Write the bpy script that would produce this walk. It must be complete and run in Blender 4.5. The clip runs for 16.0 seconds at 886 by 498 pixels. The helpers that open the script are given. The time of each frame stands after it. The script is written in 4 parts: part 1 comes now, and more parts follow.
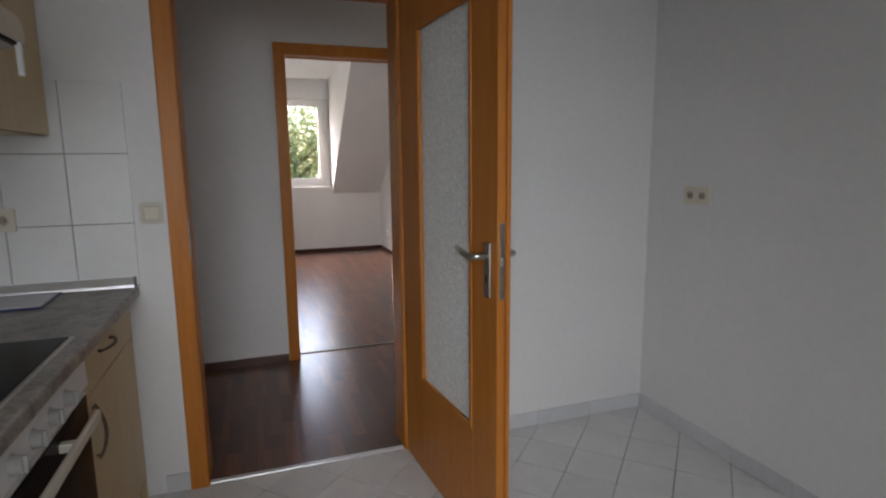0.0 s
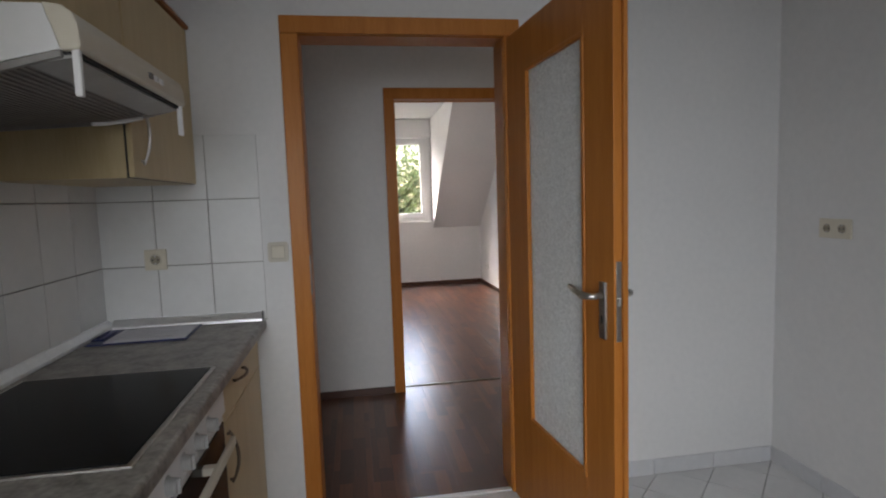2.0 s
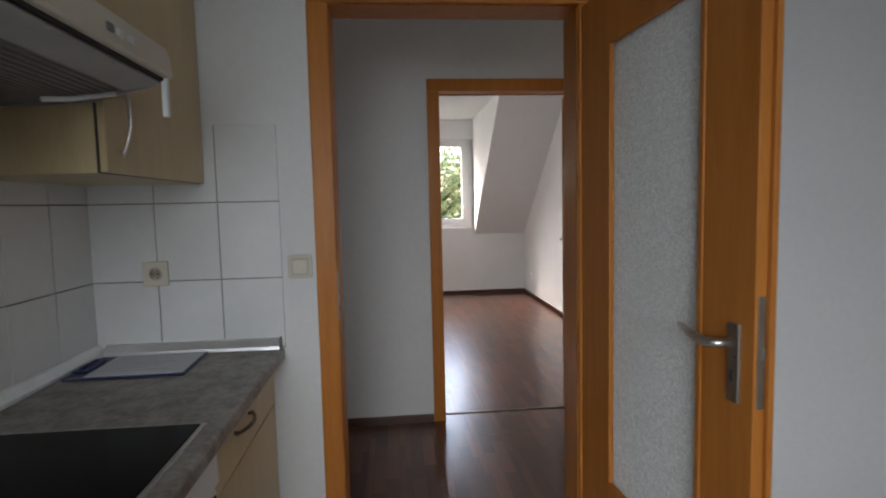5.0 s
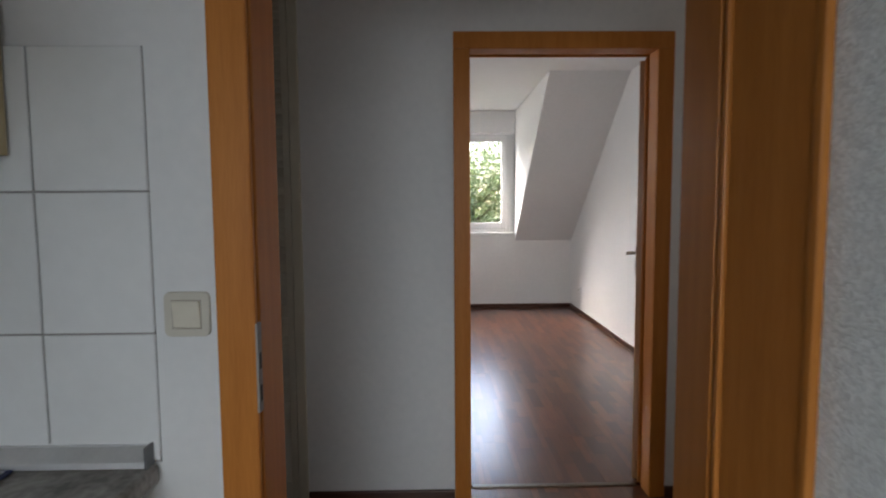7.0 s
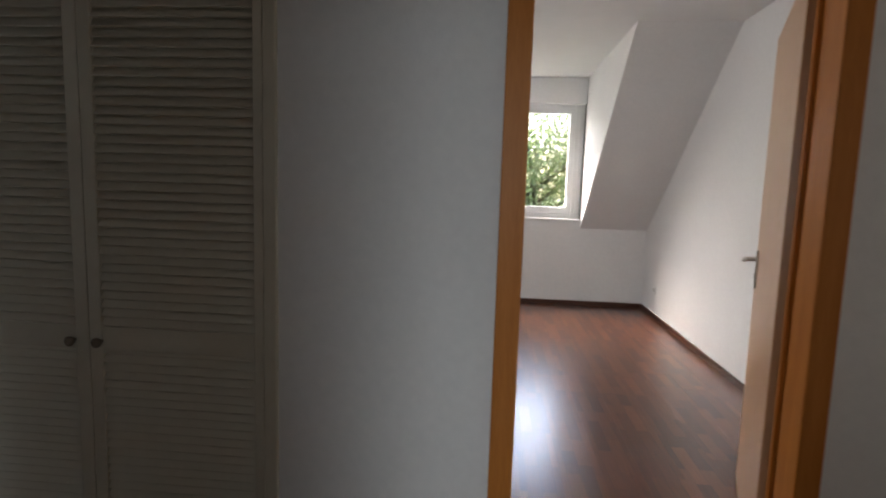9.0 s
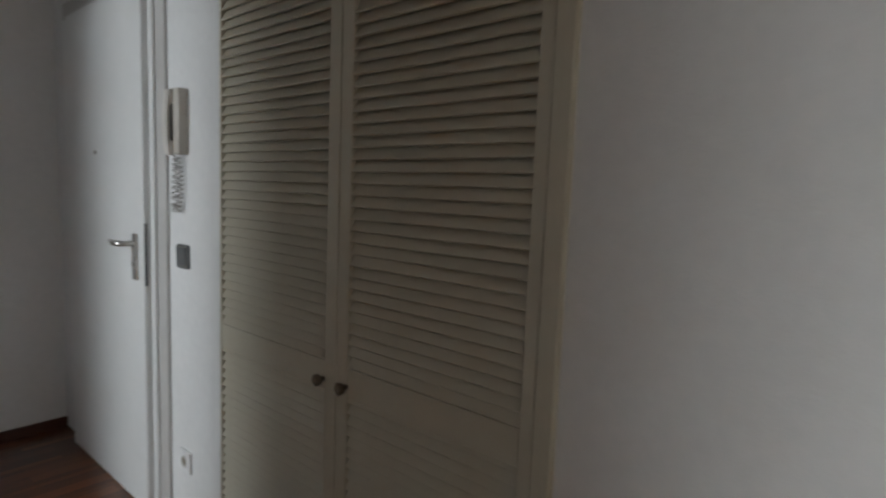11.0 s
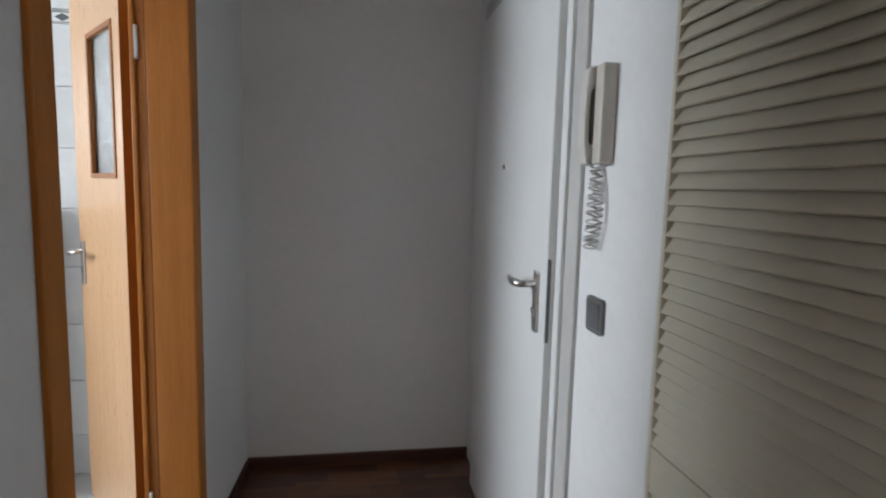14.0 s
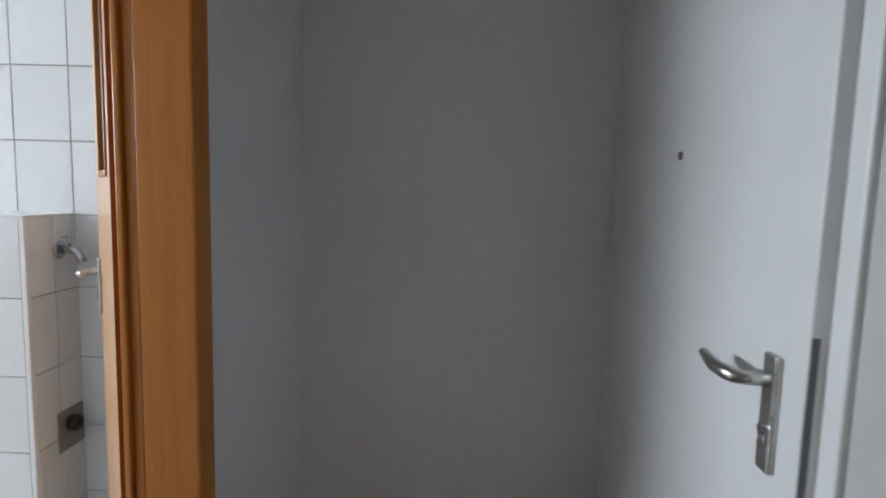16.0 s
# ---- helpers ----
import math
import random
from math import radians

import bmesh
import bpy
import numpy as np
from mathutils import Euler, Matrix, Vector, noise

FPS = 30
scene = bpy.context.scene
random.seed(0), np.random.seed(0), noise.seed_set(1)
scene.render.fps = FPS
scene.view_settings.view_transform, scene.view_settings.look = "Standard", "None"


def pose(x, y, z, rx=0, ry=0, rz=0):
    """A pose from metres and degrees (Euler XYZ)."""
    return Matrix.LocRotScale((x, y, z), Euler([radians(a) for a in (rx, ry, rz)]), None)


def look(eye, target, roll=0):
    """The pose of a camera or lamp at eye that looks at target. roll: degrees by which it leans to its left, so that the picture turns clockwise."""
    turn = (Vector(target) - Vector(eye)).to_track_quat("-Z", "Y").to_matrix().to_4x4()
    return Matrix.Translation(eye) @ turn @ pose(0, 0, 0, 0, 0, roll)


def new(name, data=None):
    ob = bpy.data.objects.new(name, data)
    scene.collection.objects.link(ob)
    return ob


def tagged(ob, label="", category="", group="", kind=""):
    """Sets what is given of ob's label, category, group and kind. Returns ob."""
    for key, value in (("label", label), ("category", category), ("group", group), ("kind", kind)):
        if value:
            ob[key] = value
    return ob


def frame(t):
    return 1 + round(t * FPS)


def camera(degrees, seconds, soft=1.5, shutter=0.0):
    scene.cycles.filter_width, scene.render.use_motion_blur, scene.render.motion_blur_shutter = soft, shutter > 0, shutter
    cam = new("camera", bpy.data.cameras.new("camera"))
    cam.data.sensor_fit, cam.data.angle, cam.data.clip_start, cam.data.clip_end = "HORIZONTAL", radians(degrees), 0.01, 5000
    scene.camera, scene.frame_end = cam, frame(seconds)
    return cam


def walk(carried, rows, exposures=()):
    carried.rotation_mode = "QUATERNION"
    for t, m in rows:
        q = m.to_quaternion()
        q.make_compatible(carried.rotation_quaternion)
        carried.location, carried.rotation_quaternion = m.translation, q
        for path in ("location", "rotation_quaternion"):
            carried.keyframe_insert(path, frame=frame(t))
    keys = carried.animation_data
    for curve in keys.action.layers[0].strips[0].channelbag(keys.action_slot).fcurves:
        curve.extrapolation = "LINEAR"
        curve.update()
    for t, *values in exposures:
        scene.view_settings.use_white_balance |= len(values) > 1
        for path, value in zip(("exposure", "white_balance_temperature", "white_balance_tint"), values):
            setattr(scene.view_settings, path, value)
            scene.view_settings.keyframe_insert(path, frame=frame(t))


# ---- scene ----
cam = camera(78.2, 16.0, soft=2.0, shutter=0.5)
PATH = [
    (0, (0.24, -2.297, 1.309), (0.887, -0.43, 1.001), -0.6),
    (0.5, (0.237, -2.305, 1.318), (0.781, -0.397, 1.065), -2.0),
    (1, (0.232, -2.315, 1.323), (0.672, -0.377, 1.102), -2.7),
    (1.5, (0.214, -2.309, 1.328), (0.577, -0.353, 1.124), -2.6),
    (2, (0.192, -2.292, 1.332), (0.504, -0.325, 1.148), -1.9),
    (2.5, (0.184, -2.283, 1.33), (0.421, -0.304, 1.162), -2.5),
    (3, (0.18, -2.279, 1.33), (0.387, -0.296, 1.165), -2.6),
    (3.5, (0.178, -2.271, 1.329), (0.366, -0.286, 1.167), -1.8),
    (4, (0.178, -2.189, 1.33), (0.359, -0.205, 1.158), -1.5),
    (6.5, (0.273, -1.205, 1.342), (0.416, 0.785, 1.196), -0.1),
    (7, (0.32, -0.984, 1.327), (0.355, 1.01, 1.174), -0.4),
    (7.5, (0.375, -0.798, 1.336), (0.295, 1.194, 1.178), 1.0),
    (8, (0.394, -0.576, 1.318), (0.273, 1.411, 1.117), 1.4),
    (8.2, (0.401, -0.488, 1.328), (0.315, 1.497, 1.106), 1.7),
    (10.3, (0.303, 0.205, 1.262), (-0.475, 2.037, 1.065), 2.5),
    (10.5, (0.278, 0.27, 1.254), (-0.646, 2.035, 1.066), 2.7),
    (11, (0.193, 0.523, 1.287), (-1.078, 2.054, 1.085), 2.2),
    (11.5, (0.109, 0.602, 1.299), (-1.404, 1.89, 1.069), 1.8),
    (12, (0.0, 0.686, 1.317), (-1.739, 1.642, 1.068), 1.8),
    (12.5, (-0.105, 0.73, 1.33), (-1.982, 1.368, 1.068), 2.2),
    (13, (-0.238, 0.775, 1.309), (-2.173, 1.217, 1.065), 2.0),
    (13.5, (-0.379, 0.792, 1.327), (-2.322, 1.199, 1.088), 1.5),
    (14, (-0.531, 0.832, 1.32), (-2.492, 1.162, 1.101), 1.5),
    (14.5, (-0.699, 0.874, 1.333), (-2.678, 1.063, 1.118), 2.0),
    (15, (-0.873, 0.872, 1.319), (-2.858, 0.976, 1.096), 2.3),
    (15.5, (-1.08, 0.886, 1.312), (-3.07, 0.934, 1.112), 1.7),
    (16, (-1.231, 0.896, 1.313), (-3.219, 0.837, 1.104), 1.6),
]
walk(cam, [(t, look(eye, target, roll)) for t, eye, target, roll in PATH], [(0.0, 3.64, 6950, 16), (2.0, 3.7, 6900, 15), (4.2, 3.7, 6850, 14), (6.4, 3.76, 6550, 11), (8.2, 3.7, 6650, 12), (10.3, 4.15, 6900, 11), (11.0, 4.45, 6900, 11), (12.0, 5.0, 6900, 11), (12.7, 5.05, 6850, 12), (14.0, 4.86, 6700, 12), (16.0, 4.68, 6500, 12)])

# ---- light ----
world = bpy.data.worlds.new("sky")
scene.world = world
world.use_nodes = True
wn = world.node_tree.nodes
sky = wn.new("ShaderNodeTexSky")
sky.sky_type = "NISHITA"
sky.sun_disc = False
sky.sun_elevation = radians(48.5)
sky.sun_rotation = radians(-47)
sky.dust_density = 4.0
wn["Background"].inputs["Strength"].default_value = 0.15
world.node_tree.links.new(sky.outputs["Color"], wn["Background"].inputs["Color"])

sun = new("sun", bpy.data.lights.new("sun", "SUN"))
sun.data.energy = 0.3
sun.data.angle = radians(60)
sun.data.color = (1.0, 1.0, 0.99)
sun.matrix_world = look((-13, 12, 20), (0, 0, 0))


def area_lamp(name, eye, target, width, height, watts, colour, spread=180):
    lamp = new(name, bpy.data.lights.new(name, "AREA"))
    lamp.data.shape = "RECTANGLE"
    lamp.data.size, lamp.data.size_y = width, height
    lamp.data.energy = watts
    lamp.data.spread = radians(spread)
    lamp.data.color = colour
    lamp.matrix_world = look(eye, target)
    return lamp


area_lamp("kitchen_window_light", (-0.02, -3.72, 1.4), (0.8, 0, 0.0), 1.25, 1.15, 0.98, (0.86, 0.94, 1.0), 76)
# second kitchen lamp, added overhead out of view to even the wall brightness
area_lamp("kitchen_roof_fill", (0.9, -3.15, 2.58), (1.3, -0.5, 0.2), 1.1, 0.9, 0.62, (0.86, 0.94, 1.0))
# added fill from the unseen east end, where no window is known
area_lamp("hall_east_fill", (2.63, 0.75, 1.45), (0, 0.8, 1.2), 0.8, 1.1, 0.18, (1.0, 0.92, 0.82))
area_lamp("bath_window_light", (-2.2, -2.66, 1.72), (-1.9, 0, 1.0), 1.6, 0.64, 1.85, (0.82, 0.92, 1.0), 120)
# fill lamp added in the unseen west wall to brighten the bedroom
area_lamp("bedroom_side_fill", (-1.62, 3.4, 1.55), (1.5, 3.5, 1.2), 1.3, 1.2, 2.0, (1.0, 0.98, 0.96))


# ---- materials ----
def node_material(name):
    m = bpy.data.materials.new(name)
    m.use_nodes = True
    return m, m.node_tree.nodes, m.node_tree.links, m.node_tree.nodes["Principled BSDF"]


def surface(name, c1, c2, scale=8.0, rough=0.6, bump_scale=200.0, bump=0.05, metal=0.0, stretch=(1, 1, 1), per_piece=0.0, fine=6.0, rough_var=0.08, distance=0.004, span=(0.32, 0.68)):
    """Colour mixed from broad and fine noise, roughness that follows it, and a fine relief."""
    m, n, l, b = node_material(name)
    tc = n.new("ShaderNodeTexCoord")
    mp = n.new("ShaderNodeMapping")
    mp.inputs["Scale"].default_value = stretch
    l.new(tc.outputs["Object"], mp.inputs["Vector"])
    vec = mp.outputs["Vector"]
    if per_piece:
        info = n.new("ShaderNodeObjectInfo")
        off = n.new("ShaderNodeVectorMath")
        off.operation = "SCALE"
        off.inputs[0].default_value = (17.0, 29.0, 11.0)
        l.new(info.outputs["Random"], off.inputs["Scale"])
        add = n.new("ShaderNodeVectorMath")
        l.new(vec, add.inputs[0])
        l.new(off.outputs["Vector"], add.inputs[1])
        vec = add.outputs["Vector"]
    broad = n.new("ShaderNodeTexNoise")
    broad.inputs["Scale"].default_value = scale
    broad.inputs["Detail"].default_value = 4
    l.new(vec, broad.inputs["Vector"])
    small = n.new("ShaderNodeTexNoise")
    small.inputs["Scale"].default_value = scale * fine
    small.inputs["Detail"].default_value = 5
    l.new(vec, small.inputs["Vector"])
    avg = n.new("ShaderNodeMath")
    avg.operation = "MULTIPLY_ADD"
    l.new(broad.outputs["Fac"], avg.inputs[0])
    avg.inputs[1].default_value = 0.6
    half = n.new("ShaderNodeMath")
    half.operation = "MULTIPLY"
    half.inputs[1].default_value = 0.4
    l.new(small.outputs["Fac"], half.inputs[0])
    l.new(half.outputs[0], avg.inputs[2])
    ramp = n.new("ShaderNodeValToRGB")
    ramp.color_ramp.elements[0].position, ramp.color_ramp.elements[1].position = span
    ramp.color_ramp.elements[0].color, ramp.color_ramp.elements[1].color = (*c1, 1), (*c2, 1)
    l.new(avg.outputs[0], ramp.inputs["Fac"])
    colour = ramp.outputs["Color"]
    if per_piece:
        hsv = n.new("ShaderNodeHueSaturation")
        rng = n.new("ShaderNodeMapRange")
        rng.inputs["To Min"].default_value, rng.inputs["To Max"].default_value = 1 - per_piece, 1 + per_piece
        l.new(info.outputs["Random"], rng.inputs["Value"])
        l.new(rng.outputs["Result"], hsv.inputs["Value"])
        l.new(colour, hsv.inputs["Color"])
        colour = hsv.outputs["Color"]
    l.new(colour, b.inputs["Base Color"])
    rr = n.new("ShaderNodeMapRange")
    rr.inputs["To Min"].default_value, rr.inputs["To Max"].default_value = max(0.02, rough - rough_var), min(1, rough + rough_var)
    l.new(small.outputs["Fac"], rr.inputs["Value"])
    l.new(rr.outputs["Result"], b.inputs["Roughness"])
    b.inputs["Metallic"].default_value = metal
    if bump:
        rel = n.new("ShaderNodeTexNoise")
        rel.inputs["Scale"].default_value = bump_scale
        rel.inputs["Detail"].default_value = 3
        l.new(vec, rel.inputs["Vector"])
        bp = n.new("ShaderNodeBump")
        bp.inputs["Strength"].default_value = bump
        bp.inputs["Distance"].default_value = distance
        l.new(rel.outputs["Fac"], bp.inputs["Height"])
        l.new(bp.outputs["Normal"], b.inputs["Normal"])
    return m


def laminate(name):
    """Dark three-strip laminate: short strips of two browns, fine grain along the board."""
    m, n, l, b = node_material(name)
    tc = n.new("ShaderNodeTexCoord")
    info = n.new("ShaderNodeObjectInfo")
    off = n.new("ShaderNodeCombineXYZ")
    mul = n.new("ShaderNodeMath")
    mul.operation = "MULTIPLY"
    mul.inputs[1].default_value = 37.0
    l.new(info.outputs["Random"], mul.inputs[0])
    l.new(mul.outputs[0], off.inputs["X"])
    add = n.new("ShaderNodeVectorMath")
    l.new(tc.outputs["Object"], add.inputs[0])
    l.new(off.outputs["Vector"], add.inputs[1])
    brick = n.new("ShaderNodeTexBrick")
    brick.offset = 0.37
    brick.inputs["Color1"].default_value = (0.060, 0.0155, 0.0042, 1)
    brick.inputs["Color2"].default_value = (0.152, 0.0445, 0.0112, 1)
    brick.inputs["Mortar"].default_value = (0.035, 0.011, 0.005, 1)
    brick.inputs["Scale"].default_value = 1.0
    brick.inputs["Mortar Size"].default_value = 0.0007
    brick.inputs["Bias"].default_value = -0.1
    brick.inputs["Brick Width"].default_value = 0.36
    brick.inputs["Row Height"].default_value = 0.0645
    l.new(add.outputs["Vector"], brick.inputs["Vector"])
    st = n.new("ShaderNodeMapping")
    st.inputs["Scale"].default_value = (3.0, 60.0, 60.0)
    l.new(add.outputs["Vector"], st.inputs["Vector"])
    grain = n.new("ShaderNodeTexNoise")
    grain.inputs["Scale"].default_value = 2.2
    grain.inputs["Detail"].default_value = 6
    l.new(st.outputs["Vector"], grain.inputs["Vector"])
    hsv = n.new("ShaderNodeHueSaturation")
    rng = n.new("ShaderNodeMapRange")
    rng.inputs["To Min"].default_value, rng.inputs["To Max"].default_value = 0.55, 1.5
    l.new(grain.outputs["Fac"], rng.inputs["Value"])
    l.new(rng.outputs["Result"], hsv.inputs["Value"])
    l.new(brick.outputs["Color"], hsv.inputs["Color"])
    l.new(hsv.outputs["Color"], b.inputs["Base Color"])
    b.inputs["Roughness"].default_value = 0.34
    b.inputs["Specular IOR Level"].default_value = 0.22
    b.inputs["Coat Weight"].default_value = 0.9
    b.inputs["Coat Roughness"].default_value = 0.23
    bp = n.new("ShaderNodeBump")
    bp.inputs["Strength"].default_value = 0.06
    bp.inputs["Distance"].default_value = 0.001
    l.new(grain.outputs["Fac"], bp.inputs["Height"])
    l.new(bp.outputs["Normal"], b.inputs["Normal"])
    return m


def glass(name, rough, tint=(1, 1, 1)):
    m, n, l, b = node_material(name)
    b.inputs["Base Color"].default_value = (*tint, 1)
    b.inputs["Transmission Weight"].default_value = 1.0
    b.inputs["Roughness"].default_value = rough
    b.inputs["IOR"].default_value = 1.45
    return m


def leaf_material(name):
    """Thin leaves that let part of the light through."""
    m, n, l, b = node_material(name)
    tc = n.new("ShaderNodeTexCoord")
    no = n.new("ShaderNodeTexNoise")
    no.inputs["Scale"].default_value = 1.1
    no.inputs["Detail"].default_value = 6
    l.new(tc.outputs["Object"], no.inputs["Vector"])
    geo = n.new("ShaderNodeNewGeometry")
    mean = n.new("ShaderNodeMath")
    mean.operation = "ADD"
    l.new(no.outputs["Fac"], mean.inputs[0])
    part_r = n.new("ShaderNodeMath")
    part_r.operation = "MULTIPLY_ADD"
    part_r.inputs[1].default_value, part_r.inputs[2].default_value = 0.4, -0.2
    l.new(geo.outputs["Random Per Island"], part_r.inputs[0])
    l.new(part_r.outputs[0], mean.inputs[1])
    ramp = n.new("ShaderNodeValToRGB")
    ramp.color_ramp.elements[0].position, ramp.color_ramp.elements[1].position = 0.3, 0.7
    ramp.color_ramp.elements[0].color, ramp.color_ramp.elements[1].color = (0.075, 0.115, 0.04, 1), (0.17, 0.21, 0.09, 1)
    l.new(mean.outputs[0], ramp.inputs["Fac"])
    l.new(ramp.outputs["Color"], b.inputs["Base Color"])
    b.inputs["Roughness"].default_value = 0.55
    tr = n.new("ShaderNodeBsdfTranslucent")
    tr.inputs["Color"].default_value = (0.18, 0.22, 0.09, 1)
    mix = n.new("ShaderNodeMixShader")
    mix.inputs["Fac"].default_value = 0.35
    l.new(b.outputs["BSDF"], mix.inputs[1])
    l.new(tr.outputs["BSDF"], mix.inputs[2])
    l.new(mix.outputs["Shader"], n["Material Output"].inputs["Surface"])
    return m


WALL = surface("white_woodchip_wall", (0.70, 0.705, 0.71), (0.78, 0.78, 0.78), 1.2, 0.85, 160, 0.2, fine=30, distance=0.003)
CEIL = surface("white_ceiling", (0.76, 0.76, 0.755), (0.8, 0.8, 0.8), 1.5, 0.9, 180, 0.25)
BEECH = surface("beech_veneer", (0.42, 0.145, 0.026), (0.54, 0.210, 0.047), 5.0, 0.36, 90, 0.03, stretch=(6, 6, 0.45), fine=9)
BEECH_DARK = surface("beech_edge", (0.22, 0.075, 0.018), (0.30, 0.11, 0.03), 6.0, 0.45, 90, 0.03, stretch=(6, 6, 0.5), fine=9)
# edge veneer with the shade of the door rebate mixed into its tone
BEECH_SHADED = surface("shaded_orange_beech", (0.20, 0.062, 0.008), (0.28, 0.092, 0.014), 6.0, 0.45, 90, 0.03, stretch=(6, 6, 0.5), fine=9)
for veneer in (BEECH, BEECH_DARK, BEECH_SHADED):
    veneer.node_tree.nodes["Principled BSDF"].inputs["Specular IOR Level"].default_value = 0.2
# beech paled for the bright light and glare on two door leaves
BEECH_LIT = surface("lit_beech_veneer", (0.50, 0.285, 0.145), (0.59, 0.355, 0.19), 5.0, 0.3, 90, 0.03, stretch=(6, 6, 0.45), fine=9)
MAPLE = surface("maple_laminate", (0.49, 0.375, 0.20), (0.57, 0.455, 0.262), 4.0, 0.42, 90, 0.02, stretch=(5, 5, 0.6), fine=8)
STONE = surface("grey_stone_laminate", (0.085, 0.076, 0.068), (0.36, 0.335, 0.305), 17.0, 0.34, 120, 0.03, fine=4, span=(0.31, 0.68))
TILE = surface("white_wall_tile", (0.72, 0.73, 0.73), (0.78, 0.79, 0.79), 5.0, 0.16, 30, 0.015, per_piece=0.02)
GROUT = surface("grey_grout", (0.27, 0.265, 0.255), (0.36, 0.355, 0.34), 20, 0.9, 300, 0.2)
FLOOR_TILE = surface("pale_grey_floor_tile", (0.60, 0.605, 0.61), (0.70, 0.70, 0.70), 4.0, 0.32, 40, 0.02, per_piece=0.035)
SKIRT_TILE = surface("grey_skirting_tile", (0.55, 0.56, 0.58), (0.63, 0.64, 0.66), 5, 0.35, 40, 0.02, per_piece=0.03)
LAMINATE = laminate("dark_brown_laminate")
DARK_SKIRT = surface("dark_brown_skirting", (0.045, 0.014, 0.008), (0.075, 0.026, 0.013), 6, 0.4, 100, 0.03, stretch=(1, 1, 8))
CREAM = surface("cream_louvre_paint", (0.52, 0.482, 0.39), (0.585, 0.548, 0.45), 3, 0.5, 120, 0.03)
WHITE_PAINT = surface("white_door_paint", (0.70, 0.71, 0.71), (0.77, 0.775, 0.775), 2, 0.42, 160, 0.02)
FRAME_GREY = surface("grey_frame_paint", (0.48, 0.47, 0.46), (0.55, 0.54, 0.525), 3, 0.5, 120, 0.03)
PVC = surface("white_plastic", (0.74, 0.75, 0.75), (0.80, 0.80, 0.80), 6, 0.35, 100, 0.01)
KNOB = surface("mid_grey_plastic", (0.36, 0.36, 0.355), (0.47, 0.47, 0.46), 12, 0.4, 100, 0.02)
SWITCH_FRAME = surface("aged_ivory_plastic", (0.53, 0.50, 0.43), (0.59, 0.56, 0.48), 8, 0.4, 100, 0.01)
HANDSET = surface("grey_beige_plastic", (0.56, 0.535, 0.50), (0.62, 0.59, 0.555), 8, 0.35, 100, 0.01)
IVORY = surface("ivory_plastic", (0.62, 0.58, 0.48), (0.68, 0.64, 0.54), 8, 0.35, 100, 0.01)
GREY_PLASTIC = surface("dark_grey_plastic", (0.10, 0.105, 0.11), (0.14, 0.145, 0.15), 8, 0.35, 100, 0.01)
BEIGE_PLASTIC = surface("beige_plastic", (0.50, 0.468, 0.42), (0.56, 0.525, 0.475), 8, 0.4, 100, 0.01)
# beige darkened to the tone of shade in recesses and gaps
RECESS_SHADE = surface("shaded_beige_plastic", (0.27, 0.24, 0.18), (0.33, 0.29, 0.23), 8, 0.5, 100, 0.01)
STEEL = surface("brushed_steel", (0.50, 0.49, 0.47), (0.62, 0.61, 0.59), 20, 0.3, 300, 0.03, metal=1.0)
CHROME = surface("chrome", (0.75, 0.75, 0.76), (0.82, 0.82, 0.83), 20, 0.12, 300, 0.0, metal=1.0)
DARK_CHROME = surface("worn_dark_chrome", (0.30, 0.30, 0.32), (0.46, 0.46, 0.48), 30, 0.2, 300, 0.0, metal=1.0)
BRONZE = surface("dark_bronze_metal", (0.15, 0.12, 0.09), (0.22, 0.18, 0.14), 20, 0.35, 300, 0.02, metal=1.0)
ALU = surface("aluminium_strip", (0.70, 0.71, 0.72), (0.80, 0.81, 0.82), 20, 0.30, 300, 0.0, metal=0.6, rough_var=0.03)
BLACK_GLASS = surface("black_ceramic_glass", (0.006, 0.006, 0.007), (0.010, 0.010, 0.011), 8, 0.18, 100, 0.0, rough_var=0.03)
BLACK_GLASS.node_tree.nodes["Principled BSDF"].inputs["Specular IOR Level"].default_value = 0.05
# rubber black, also used where gaps, slots and holes would be in shade
BLACK = surface("black_rubber_and_gaps", (0.012, 0.012, 0.012), (0.02, 0.02, 0.02), 10, 0.6, 100, 0.05)
PAPER = surface("white_paper", (0.62, 0.63, 0.68), (0.70, 0.71, 0.75), 6, 0.8, 200, 0.02)
INK = surface("grey_print", (0.30, 0.31, 0.36), (0.36, 0.37, 0.42), 20, 0.8, 200, 0.0)
BLUE = surface("dark_blue_plastic", (0.012, 0.02, 0.09), (0.02, 0.03, 0.13), 10, 0.35, 100, 0.01)


